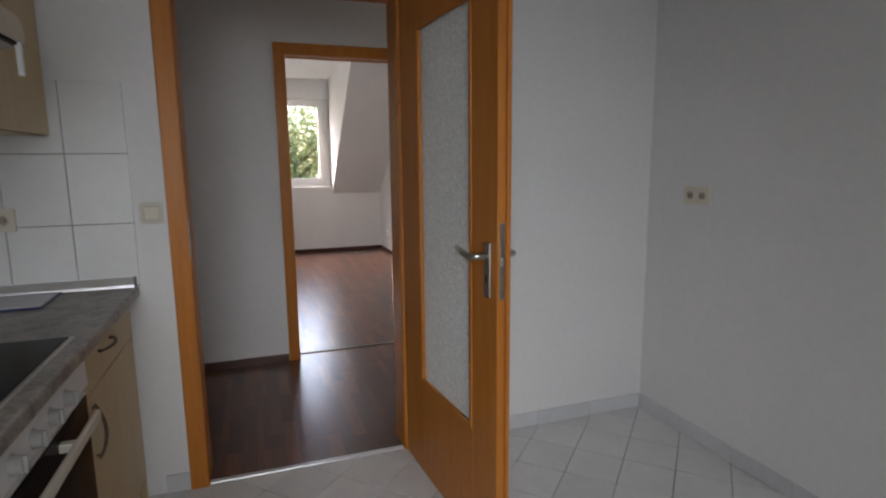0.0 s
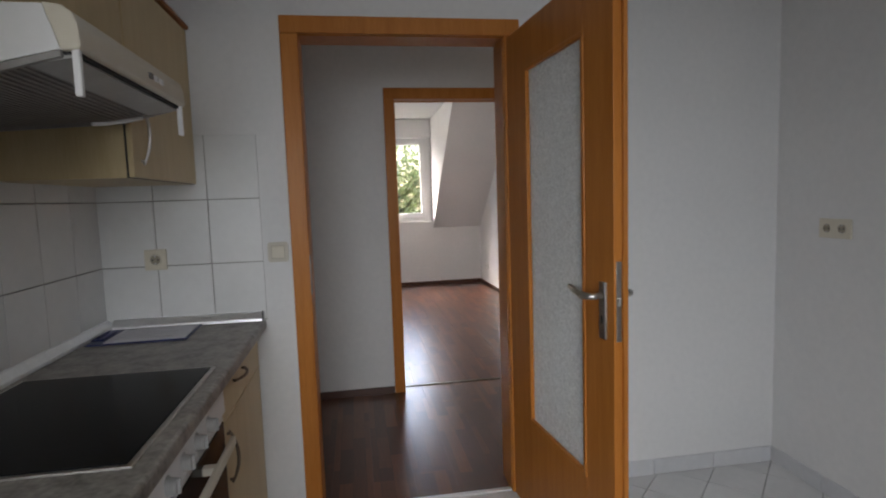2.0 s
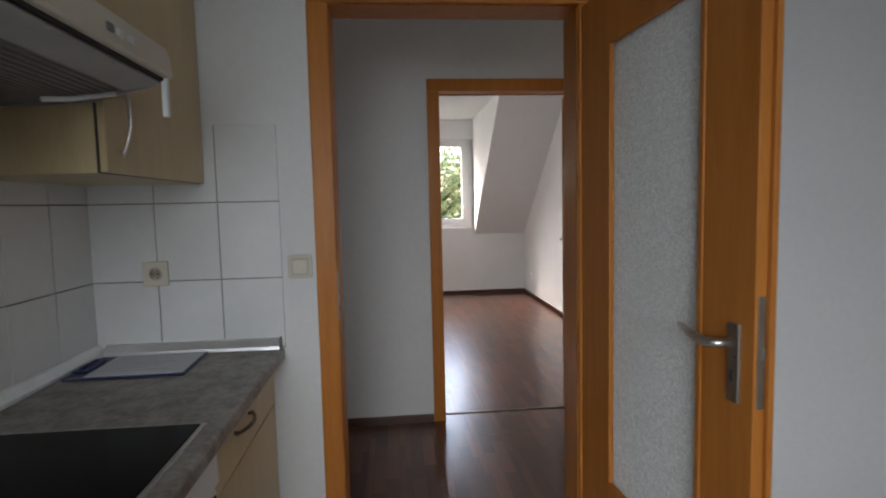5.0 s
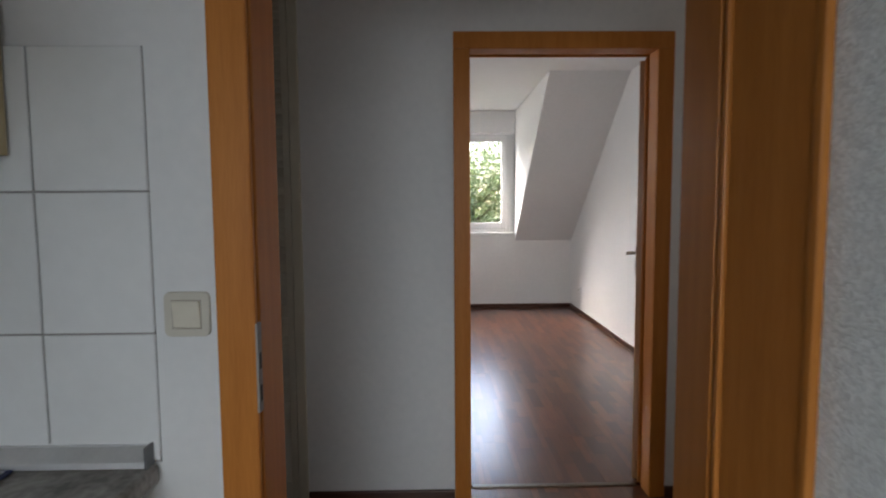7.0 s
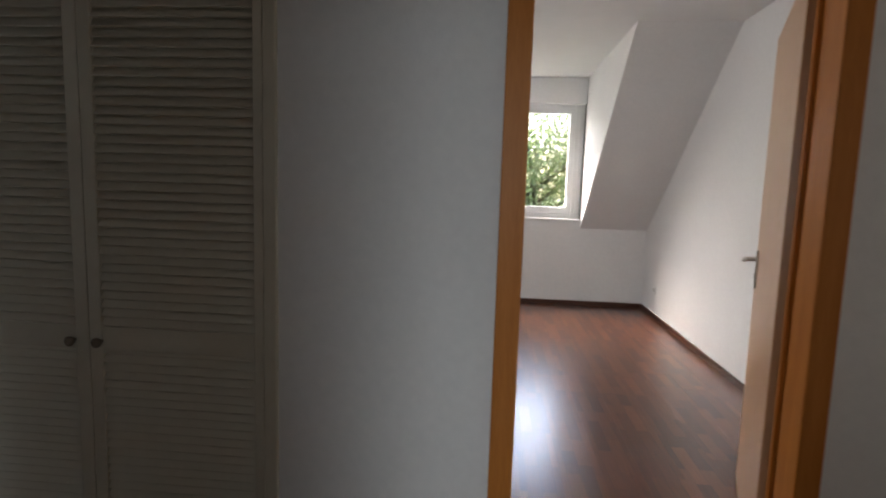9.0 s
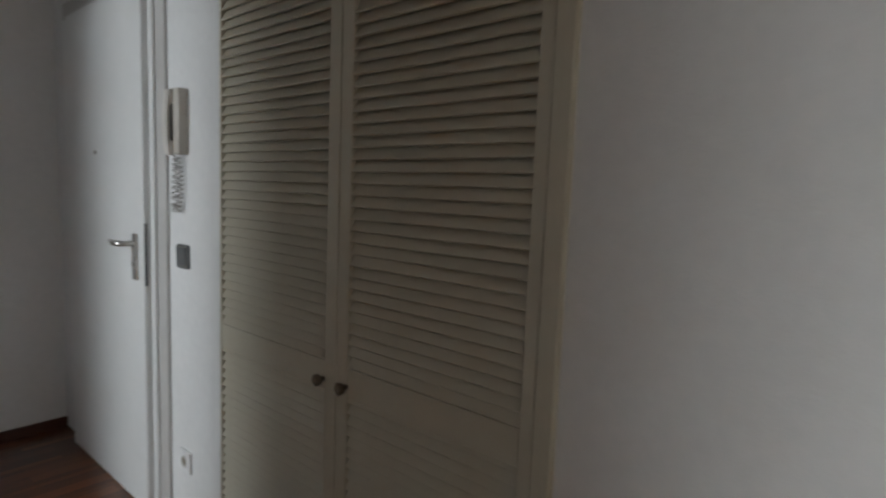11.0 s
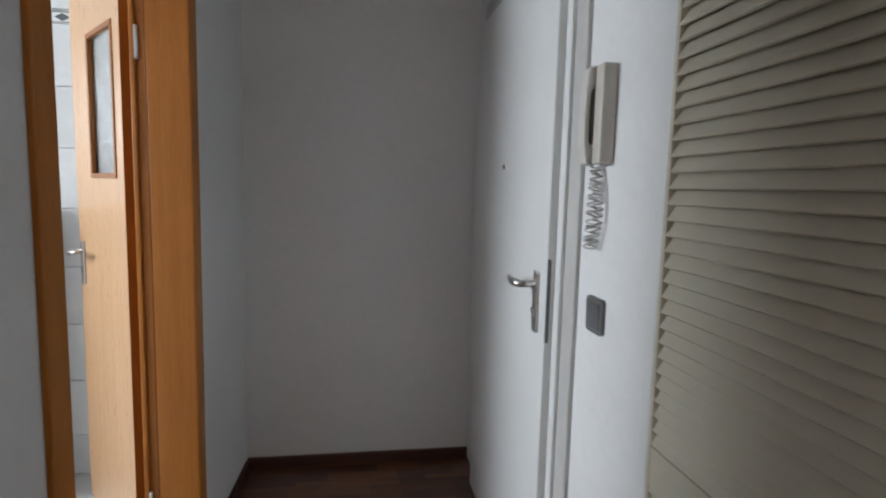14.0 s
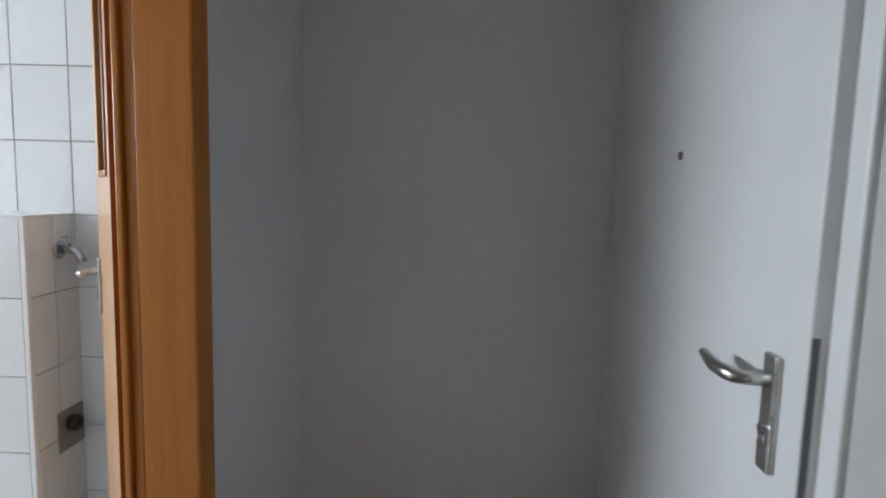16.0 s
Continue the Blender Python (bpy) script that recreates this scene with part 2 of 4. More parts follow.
def patterned_glass(name, least, most):
    """Cast glass: a crinkled face that is partly clear and partly milky."""
    m = glass(name, 0.12, tint=(0.93, 0.96, 0.96))
    n, l, b = m.node_tree.nodes, m.node_tree.links, m.node_tree.nodes["Principled BSDF"]
    tc = n.new("ShaderNodeTexCoord")
    crinkle = n.new("ShaderNodeTexNoise")
    crinkle.inputs["Scale"].default_value = 85.0
    crinkle.inputs["Detail"].default_value = 4
    crinkle.inputs["Distortion"].default_value = 1.8
    l.new(tc.outputs["Object"], crinkle.inputs["Vector"])
    bp = n.new("ShaderNodeBump")
    bp.inputs["Strength"].default_value = 1.0
    bp.inputs["Distance"].default_value = 0.005
    l.new(crinkle.outputs["Fac"], bp.inputs["Height"])
    milky, white = n.new("ShaderNodeBsdfTranslucent"), n.new("ShaderNodeBsdfDiffuse")
    milky.inputs["Color"].default_value = (0.90, 0.92, 0.92, 1)
    white.inputs["Color"].default_value = (0.90, 0.92, 0.92, 1)
    for sh in (b, milky, white):
        l.new(bp.outputs["Normal"], sh.inputs["Normal"])
    half, both = n.new("ShaderNodeMixShader"), n.new("ShaderNodeMixShader")
    half.inputs["Fac"].default_value = 0.75
    l.new(milky.outputs["BSDF"], half.inputs[1])
    l.new(white.outputs["BSDF"], half.inputs[2])
    share = n.new("ShaderNodeMapRange")
    share.inputs["From Min"].default_value, share.inputs["From Max"].default_value = 0.36, 0.64
    share.inputs["To Min"].default_value, share.inputs["To Max"].default_value = least, most
    l.new(crinkle.outputs["Fac"], share.inputs["Value"])
    l.new(share.outputs["Result"], both.inputs["Fac"])
    l.new(b.outputs["BSDF"], both.inputs[1])
    l.new(half.outputs["Shader"], both.inputs[2])
    l.new(both.outputs["Shader"], n["Material Output"].inputs["Surface"])
    return m


PATTERN_GLASS = patterned_glass("patterned_door_glass", 0.70, 1.0)
BATH_GLASS = patterned_glass("patterned_bath_glass", 0.12, 0.45)
CLEAR_GLASS = glass("clear_window_glass", 0.0)
FILTER = surface("grey_filter_mesh", (0.24, 0.235, 0.225), (0.32, 0.31, 0.30), 20, 0.5, 300, 0.05, metal=0.25)
LEAF = leaf_material("green_leaves")
BARK = surface("bark", (0.06, 0.045, 0.03), (0.12, 0.09, 0.065), 6, 0.9, 40, 0.3)
GRASS = surface("grass_ground", (0.05, 0.085, 0.02), (0.09, 0.13, 0.04), 0.4, 0.95, 20, 0.2)


# ---- building helpers ----
def bx(bm, x0, x1, y0, y1, z0, z1, bevel=0.0, seg=2):
    """Adds a box to bm, with rounded edges where bevel is given."""
    piece = bmesh.new()
    bmesh.ops.create_cube(piece, size=1.0)
    for v in piece.verts:
        v.co = Vector((x0 + (v.co.x + 0.5) * (x1 - x0), y0 + (v.co.y + 0.5) * (y1 - y0), z0 + (v.co.z + 0.5) * (z1 - z0)))
    if bevel:
        bmesh.ops.bevel(piece, geom=piece.edges[:], offset=bevel, segments=seg, affect="EDGES", profile=0.5)
    join(bm, piece)
    return bm


def join(bm, piece):
    made = [bm.verts.new(v.co) for v in piece.verts]
    piece.verts.index_update()
    for f in piece.faces:
        bm.faces.new([made[v.index] for v in f.verts])
    piece.free()


def box(x0, x1, y0, y1, z0, z1, bevel=0.0, seg=2):
    return bx(bmesh.new(), x0, x1, y0, y1, z0, z1, bevel, seg)


def prism(points, axis, lo, hi, bevel=0.0):
    """A polygon given in the two other axes (in x, y, z order), drawn out along axis from lo to hi."""
    bm = bmesh.new()
    k = "xyz".index(axis)

    def at(p, w):
        c = list(p)
        c.insert(k, w)
        return c
    a = [bm.verts.new(at(p, lo)) for p in points]
    b = [bm.verts.new(at(p, hi)) for p in points]
    bm.faces.new(a)
    bm.faces.new(b[::-1])
    for i in range(len(a)):
        j = (i + 1) % len(a)
        bm.faces.new((a[i], b[i], b[j], a[j]))
    bmesh.ops.recalc_face_normals(bm, faces=bm.faces[:])
    if bevel:
        bmesh.ops.bevel(bm, geom=bm.edges[:], offset=bevel, segments=2, affect="EDGES", profile=0.5)
    return bm


def tube(bm, points, radius, sides=8, flat=1.0):
    """A round bar swept along points; radius may be one number or one per point."""
    pts = [Vector(p) for p in points]
    rad = radius if isinstance(radius, (list, tuple)) else [radius] * len(pts)
    rings = []
    up = None
    for i, p in enumerate(pts):
        d = (pts[min(i + 1, len(pts) - 1)] - pts[max(i - 1, 0)]).normalized()
        if up is None:
            up = d.orthogonal().normalized()
        side = d.cross(up).normalized()
        up = side.cross(d).normalized()
        ring = []
        for s in range(sides):
            a = 2 * math.pi * s / sides
            ring.append(bm.verts.new(p + (up * math.cos(a) + side * math.sin(a) * flat) * rad[i]))
        rings.append(ring)
    for r0, r1 in zip(rings, rings[1:]):
        for s in range(sides):
            bm.faces.new((r0[s], r0[(s + 1) % sides], r1[(s + 1) % sides], r1[s])).smooth = True
    bm.faces.new(rings[0][::-1])
    bm.faces.new(rings[-1])
    return bm


def mesh_of(bm, material):
    me = bpy.data.meshes.new("mesh")
    bmesh.ops.recalc_face_normals(bm, faces=bm.faces[:])
    bm.to_mesh(me)
    bm.free()
    me.materials.append(material)
    return me


def part(name, bm, material, parent, label="", local=False):
    """One mesh under a thing or a part. Unless local, bm is in world places."""
    ob = new(name, mesh_of(bm, material))
    ob.parent = parent
    if not local and parent.parent is None:
        ob.matrix_parent_inverse = parent.matrix_basis.inverted()
    return tagged(ob, label) if label else ob


def thing(name, m, label, category, group="", kind=""):
    ob = new(name)
    ob.empty_display_size = 0.1
    ob.matrix_basis = m if isinstance(m, Matrix) else pose(*m)
    return tagged(ob, label, category, group, kind)


def solid(name, bm, material, label, category, kind="structure", group=""):
    return tagged(new(name, mesh_of(bm, material)), label, category, group, kind)


def piece(name, me, m, parent):
    """A repeated piece that shares its mesh."""
    ob = new(name, me)
    ob.parent = parent
    ob.matrix_parent_inverse = parent.matrix_basis.inverted() if parent.parent is None else Matrix()
    ob.matrix_basis = m
    return ob


def wall(name, axis, lo, hi, a, b, z0, z1, label, openings=(), material=None):
    """A wall across axis ('x' or 'y') between lo and hi, from a to b, with openings (from, to, bottom, top)."""
    bm, made = bmesh.new(), {}
    us = sorted({a, b, *(v for o in openings for v in o[:2])})
    ws = sorted({z0, z1, *(v for o in openings for v in o[2:] if z0 < v < z1)})

    def filled(i, j):
        if not (0 <= i < len(us) - 1 and 0 <= j < len(ws) - 1):
            return False
        u, w = (us[i] + us[i + 1]) / 2, (ws[j] + ws[j + 1]) / 2
        return not any(o0 < u < o1 and s < w < h for o0, o1, s, h in openings)

    def corner(i, j, side):
        if (i, j, side) not in made:
            across = hi if side else lo
            made[i, j, side] = bm.verts.new((us[i], across, ws[j]) if axis == "y" else (across, us[i], ws[j]))
        return made[i, j, side]
    for i in range(len(us) - 1):
        for j in range(len(ws) - 1):
            if not filled(i, j):
                continue
            ring = [(i, j), (i + 1, j), (i + 1, j + 1), (i, j + 1)]
            for side in (0, 1):
                bm.faces.new([corner(p, q, side) for p, q in ring])
            for k, (di, dj) in enumerate(((0, -1), (1, 0), (0, 1), (-1, 0))):
                if not filled(i + di, j + dj):
                    (p, q), (m, n) = ring[k], ring[(k + 1) % 4]
                    bm.faces.new([corner(p, q, 0), corner(m, n, 0), corner(m, n, 1), corner(p, q, 1)])
    return solid(name, bm, material or WALL, label, "wall")


# ---- the shell ----
KX0, KX1, KY0 = -0.80, 2.155, -3.7      # kitchen: left wall, right wall, wall behind
HN, HS, HE = 1.405, 0.143, -3.07        # hall: north face, south face beside the kitchen, end wall
BS = 0.36                               # hall: south face beside the bath
TOP = 2.56
BEDX, BEDY = 2.135, 6.15                # bedroom: right wall, knee wall

wall("wall_kitchen_hall", "y", 0.0, HS, KX0 - 0.1, 2.6, 0, TOP, "white woodchip wall between kitchen and hall", [(-0.034, 0.872, -0.02, 2.034)])
wall("wall_kitchen_west", "x", KX0 - 0.1, KX0, KY0 - 0.15, 0.0, 0, TOP, "white wall behind the kitchen units")
wall("wall_kitchen_east", "x", KX1, KX1 + 0.12, KY0 - 0.15, 0.0, 0, TOP, "plain white woodchip kitchen wall")
wall("wall_kitchen_south", "y", KY0 - 0.15, KY0, KX0, KX1, 0, TOP, "white kitchen wall with a window opening", [(-0.65, 0.65, 0.8, 2.0)])
wall("wall_hall_north", "y", HN, HN + 0.125, HE, 2.6, 0, TOP, "white wall with bedroom door, closet and flat door",
     [(0.448, 1.326, -0.02, 2.034), (-1.475, -0.265, -0.02, 2.3), (-2.85, -1.895, -0.02, 2.03)])
wall("wall_hall_end", "x", HE - 0.12, HE, BS - 0.12, HN + 0.125, 0, TOP, "plain white end wall of the hall")
# unseen wall; its opening is added to hold the hall fill lamp
wall("wall_hall_east", "x", 2.6, 2.72, 0.0, HN + 0.125, 0, TOP, "white hall wall with an added lamp opening", [(0.35, 1.15, 0.9, 2.0)])
# the wall beside the bath runs three degrees off the others
TURN = pose(HE, BS, 0, 0, 0, -3.0) @ pose(-HE, -BS, 0)


def turned(ob):
    ob.matrix_basis = TURN @ ob.matrix_basis
    return ob


turned(wall("wall_bath_hall", "y", BS - 0.15, BS, HE - 0.02, -0.897, 0, TOP, "white wall between bath and hall", [(-2.399, -1.616, -0.02, 2.034)]))
wall("wall_hall_step", "x", -0.9, -0.88, HS, BS - 0.114, 0, TOP, "white wall return beside the kitchen")
wall("wall_bedroom_east", "x", BEDX, BEDX + 0.12, HN + 0.125, 6.4, 0, TOP, "white bedroom gable wall")
# unseen wall; the opening is added for the bedroom side lamp
wall("wall_bedroom_west", "x", -1.75, -1.6, HN + 0.125, 6.4, 0, TOP, "white bedroom wall", [(2.75, 4.05, 0.95, 2.15)])
wall("wall_bedroom_knee", "y", BEDY, 6.4, -1.6, BEDX, 0, 2.56, "white knee wall under the dormer window", [(-0.45, 1.39, 0.965, 2.56)])
solid("roof_slope_right", prism([(BEDY, 0.885), (4.07, TOP), (4.07, 2.8), (6.4, 2.8), (6.4, 0.885)], "x", 1.39, BEDX), WALL, "white sloped ceiling beside the dormer", "sloped ceiling")
solid("roof_slope_left", prism([(BEDY, 0.885), (4.07, TOP), (4.07, 2.8), (6.4, 2.8), (6.4, 0.885)], "x", -1.6, -0.45), WALL, "white sloped ceiling beside the dormer", "sloped ceiling")
solid("ceiling_bedroom", bx(box(-1.75, BEDX + 0.12, HN + 0.06, 4.07, TOP, 2.8), -0.45, 1.39, 4.07, 6.4, TOP, 2.8), CEIL, "flat white bedroom ceiling", "ceiling")
solid("ceiling_hall", box(HE - 0.12, 2.72, 0.08, HN + 0.06, TOP, 2.7), CEIL, "flat white hall ceiling", "ceiling")
# the ceiling hole is added for the overhead fill lamp
solid("ceiling_kitchen", bx(bx(bx(box(KX0 - 0.1, KX1 + 0.12, -2.7, 0.08, TOP, 2.7), KX0 - 0.1, KX1 + 0.12, KY0 - 0.15, -3.6, TOP, 2.7), KX0 - 0.1, 0.3, -3.6, -2.7, TOP, 2.7), 1.5, KX1 + 0.12, -3.6, -2.7, TOP, 2.7), CEIL, "white kitchen ceiling with an added lamp opening", "ceiling")
solid("ceiling_bath", box(-3.25, -0.9, -2.75, 0.08, TOP, 2.7), CEIL, "flat white bath ceiling", "ceiling")
wall("wall_bath_west", "x", -3.22, -3.108, -2.75, BS - 0.12, 0, TOP, "tiled bath wall")
wall("wall_bath_south", "y", -2.75, -2.6, -3.108, -0.9, 0, TOP, "bath wall with a window opening", [(-3.02, -1.38, 1.05, 2.05)])
# closet box behind the louvred doors
solid("wall_closet", bx(bx(box(-1.56, -0.2, 1.95, 2.05, 0, TOP), -1.56, -1.5, HN + 0.125, 1.95, 0, TOP), -0.26, -0.2, HN + 0.125, 1.95, 0, TOP), WALL, "white closet walls behind louvred doors", "wall")
# added panels, out of view, that block sky light behind the lamps
SKY_STOP = surface("white_sky_stop", (0.70, 0.70, 0.69), (0.76, 0.76, 0.75), 3, 0.8, 200, 0.05)
solid("sky_stop_kitchen", box(-0.67, 0.67, KY0 - 0.16, KY0 - 0.145, 0.78, 2.02), SKY_STOP, "white panel keeping sky light out of the kitchen window", "blind")
solid("sky_stop_roof", box(0.25, 1.55, -3.65, -2.65, 2.705, 2.72), SKY_STOP, "white panel closing the added roof opening", "blind")
solid("sky_stop_bath", box(-3.07, -1.33, -2.77, -2.752, 1.0, 2.1), SKY_STOP, "white panel keeping sky light out of the bath window", "blind")
solid("sky_stop_bedroom", box(-1.77, -1.752, 2.7, 4.1, 0.9, 2.2), SKY_STOP, "white panel closing the added bedroom opening", "blind")
solid("sky_stop_hall", box(2.722, 2.74, 0.3, 1.2, 0.85, 2.05), SKY_STOP, "white panel closing the added hall opening", "blind")
# sub-floors
solid("floor_kitchen", box(KX0 - 0.1, KX1 + 0.1, KY0 - 0.1, 0.02, -0.2, -0.008), GROUT, "grout bed under pale floor tiles", "floor")
solid("floor_bath", box(-3.2, -0.9, -2.7, 0.3, -0.2, -0.008), GROUT, "grout bed under bath floor tiles", "floor")
FLOOR_HALL = solid("floor_hall", box(HE - 0.1, 2.7, 0.02, 1.51, -0.2, -0.008), DARK_SKIRT, "dark brown glossy laminate hall floor", "floor")
FLOOR_BED = solid("floor_bedroom", box(-1.7, BEDX + 0.1, 1.51, 6.3, -0.2, -0.008), DARK_SKIRT, "dark brown glossy laminate bedroom floor", "floor")

# ---- door frames and doors ----
def door_frame(name, label, x0, x1, top, y_front, y_back, rebate_front, cas=0.07, proud=0.014, material=None, rebate=0.012):
    """Beech frame: jambs through the wall, a stop, and casings on both faces. rebate_front: the leaf sits on the low-y side."""
    mt = material or BEECH
    root = thing(name, ((x0 + x1) / 2, y_front, 0), label, "door frame", kind="structure")
    ya, yb = y_front - proud, y_back + proud
    for a, b in ((x0 - 0.034, x0 - 0.014), (x1 + 0.014, x1 + 0.034)):
        part("jamb", box(a, b, y_front, y_back, 0, top + 0.034), mt, root)
    part("head", box(x0 - 0.014, x1 + 0.014, y_front, y_back, top + 0.014, top + 0.034), mt, root)
    s0, s1 = (y_front + rebate, yb - 0.003) if rebate_front else (ya + 0.003, y_back - 0.04)
    part("stop", box(x0 - 0.0145, x0, s0, s1, 0, top - 0.0005, 0.003), mt, root)
    part("stop", box(x1, x1 + 0.0145, s0, s1, 0, top - 0.0005, 0.003), mt, root)
    part("stop", box(x0 - 0.0145, x1 + 0.0145, s0, s1, top, top + 0.0145, 0.003), mt, root)
    for y0, y1 in ((ya, y_front + 0.002), (y_back - 0.002, yb)):
        part("casing", box(x0 - cas, x0 - 0.0005, y0, y1, 0, top + 0.0005, 0.004), mt, root)
        part("casing", box(x1 + 0.0005, x1 + cas, y0, y1, 0, top + 0.0005, 0.004), mt, root)
        part("casing", box(x0 - cas, x1 + cas, y0, y1, top + 0.001, top + cas, 0.004), mt, root)
    return root


# kitchen door
door_frame("door_frame_kitchen", "orange beech frame round the open kitchen door", 0.0, 0.838, 2.0, 0.0, HS, True)
kf = thing("strike_plate", (0, 0.012, 1.04), "steel strike plate let into the beech jamb", "strike plate")
part("plate", box(-0.0025, 0.0025, -0.0125, 0.010, 0.955, 1.12, 0.001), FILTER, kf)
part("slot", box(0.002, 0.0032, -0.006, 0.004, 1.035, 1.065), BLACK, kf)
part("slot", box(0.002, 0.0032, -0.006, 0.004, 0.975, 1.005), BLACK, kf)


def glazed_leaf(name, m, label, width, height, openings, face_lever, thick=0.04):
    """A beech leaf in its own space: x from the hinge to the free edge, y through the thickness, z up."""
    root = thing(name, m, label, "door", kind="structure")
    (g0, g1, z0, z1), = openings
    part("stile", box(0, g0, -thick / 2, thick / 2, 0.006, height, 0.002), BEECH, root, local=True)
    part("stile", box(g1, width, -thick / 2, thick / 2, 0.006, height, 0.002), BEECH, root, local=True)
    part("rail", box(g0, g1, -thick / 2, thick / 2, 0.006, z0, 0.0), BEECH, root, local=True)
    part("rail", box(g0, g1, -thick / 2, thick / 2, z1, height, 0.0), BEECH, root, local=True)
    for s in (-1, 1):
        lo, hi = sorted((s * (thick / 2 - 0.012), s * (thick / 2 + 0.004)))
        for a, b, c, d in ((g0 - 0.004, g0 + 0.014, z0 + 0.014, z1 - 0.014), (g1 - 0.014, g1 + 0.004, z0 + 0.014, z1 - 0.014),
                           (g0 - 0.004, g1 + 0.004, z0 - 0.004, z0 + 0.014), (g0 - 0.004, g1 + 0.004, z1 - 0.014, z1 + 0.004)):
            part("glazing_bead", box(a, b, lo, hi, c, d, 0.003), BEECH, root, local=True)
    pane = part("glass", box(g0 - 0.001, g1 + 0.001, -0.003, 0.003, z0 - 0.001, z1 + 0.001), PATTERN_GLASS, root, "frosted patterned glass", True)
    pane.visible_shadow = False
    # rebated lip along the free edge
    part("edge_lip", box(width, width + 0.012, thick / 2 - 0.0145, thick / 2 - 0.0005, 0.006, height, 0.002), BEECH, root, local=True)
    part("lock_forend", box(width - 0.0005, width + 0.0025, -0.013, 0.004, 0.90, 1.135, 0.001), STEEL, root, "steel lock forend", True)
    part("latch", box(width + 0.002, width + 0.010, -0.009, 0.0, 1.005, 1.03, 0.002), STEEL, root, local=True)
    for out in (-1, 1):
        lever_at(root, face_lever, 1.03, out, thick)
    for z in (0.22, height - 0.25):
        part("hinge", tube(bmesh.new(), [(-0.006, thick / 2 + 0.004, z - 0.05), (-0.006, thick / 2 + 0.004, z + 0.05)], 0.006, 10), BRONZE, root, local=True)
    return root


def lever_at(root, s, z, out, thick):
    """A lever set whose plate lies on the face of the leaf."""
    w, h = 0.036, 0.172
    f = out * thick / 2
    Y = lambda d: f + out * d
    pl = part("handle_plate", box(s - w / 2, s + w / 2, *sorted((Y(-0.001), Y(0.009))), z - h * 0.76, z + h * 0.24, 0.004), STEEL, root, "brushed steel handle plate", True)
    bm = tube(bmesh.new(), [(s, Y(0.006), z), (s, Y(0.04), z), (s - 0.010, Y(0.052), z), (s - 0.03, Y(0.056), z - 0.001), (s - 0.075, Y(0.054), z + 0.004), (s - 0.125, Y(0.05), z + 0.014)],
              [0.010, 0.010, 0.0105, 0.011, 0.0105, 0.007], 12)
    part("lever", bm, STEEL, pl, local=True)
    part("keyhole", box(s - 0.004, s + 0.004, *sorted((Y(0.0085), Y(0.0105))), z - 0.085, z - 0.06, 0.001), BLACK, pl, local=True)
    return pl


KLEAF = pose(0.867, -0.016, 0, 0, 0, -85.24)
glazed_leaf("door_kitchen", KLEAF, "open orange beech kitchen door with frosted glass panel", 0.825, 1.99, [(0.195, 0.655, 0.41, 1.825)], 0.772)

# bedroom door
door_frame("door_frame_bedroom", "orange beech frame round the open bedroom door", 0.482, 1.292, 2.0, HN, HN + 0.125, False, cas=0.072)
bl = thing("door_bedroom", pose(1.294, HN + 0.146, 0, 0, 0, 69.2), "open beech bedroom door with window glare in its colour and steel handle", "door", kind="structure")
part("panel", box(0, 0.86, -0.02, 0.02, 0.006, 1.99, 0.003), BEECH_LIT, bl, local=True)
part("edge_lip", box(0.86, 0.872, 0.004, 0.0195, 0.006, 1.99, 0.002), BEECH, bl, local=True)
part("lock_forend", box(0.8595, 0.8625, -0.012, 0.004, 0.90, 1.135, 0.001), STEEL, bl, local=True)
for out in (-1, 1):
    lever_at(bl, 0.80, 1.04, out, 0.04)

# bath door
bath_frame = door_frame("door_frame_bath", "orange beech frame round the bath door", -2.365, -1.65, 2.0, BS - 0.15, BS, True, cas=0.068, rebate=0.035)
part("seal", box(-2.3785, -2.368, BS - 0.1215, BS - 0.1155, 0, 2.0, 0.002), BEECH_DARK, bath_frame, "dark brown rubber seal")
bath_leaf = thing("door_bath", pose(-2.444, BS - 0.232, 0, 0, 0, 216.5), "open beech bath door with a small glazed panel", "door", kind="structure")
BW, BG = 0.595, (0.075, 0.370, 1.33, 1.83)
# leaf edge, darkened in colour for the shaded rebate
part("edge_band", box(-0.0025, 0.0005, -0.0198, 0.0198, 0.006, 1.99), BEECH_SHADED, bath_leaf, "deep orange edge band with rebate shade in its colour", True)
for nm, a, b, c, d in (("stile", 0, BG[0], 0.006, 1.99), ("stile", BG[1], BW, 0.006, 1.99), ("rail", BG[0], BG[1], 0.006, BG[2]), ("rail", BG[0], BG[1], BG[3], 1.99)):
    part(nm, box(a, b, -0.02, 0.02, c, d), BEECH_LIT, bath_leaf, local=True)
for s in (-1, 1):
    lo, hi = sorted((s * 0.008, s * 0.025))
    for a, b, c, d in ((BG[0] - 0.004, BG[0] + 0.014, BG[2] + 0.014, BG[3] - 0.014), (BG[1] - 0.014, BG[1] + 0.004, BG[2] + 0.014, BG[3] - 0.014), (BG[0] - 0.004, BG[1] + 0.004, BG[2] - 0.004, BG[2] + 0.014), (BG[0] - 0.004, BG[1] + 0.004, BG[3] - 0.014, BG[3] + 0.004)):
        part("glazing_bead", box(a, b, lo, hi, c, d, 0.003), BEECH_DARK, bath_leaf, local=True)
part("glass", box(BG[0] - 0.001, BG[1] + 0.001, -0.003, 0.003, BG[2] - 0.001, BG[3] + 0.001), BATH_GLASS, bath_leaf, "frosted patterned glass", True)
for out in (-1, 1):
    lever_at(bath_leaf, 0.535, 1.04, out, 0.04)
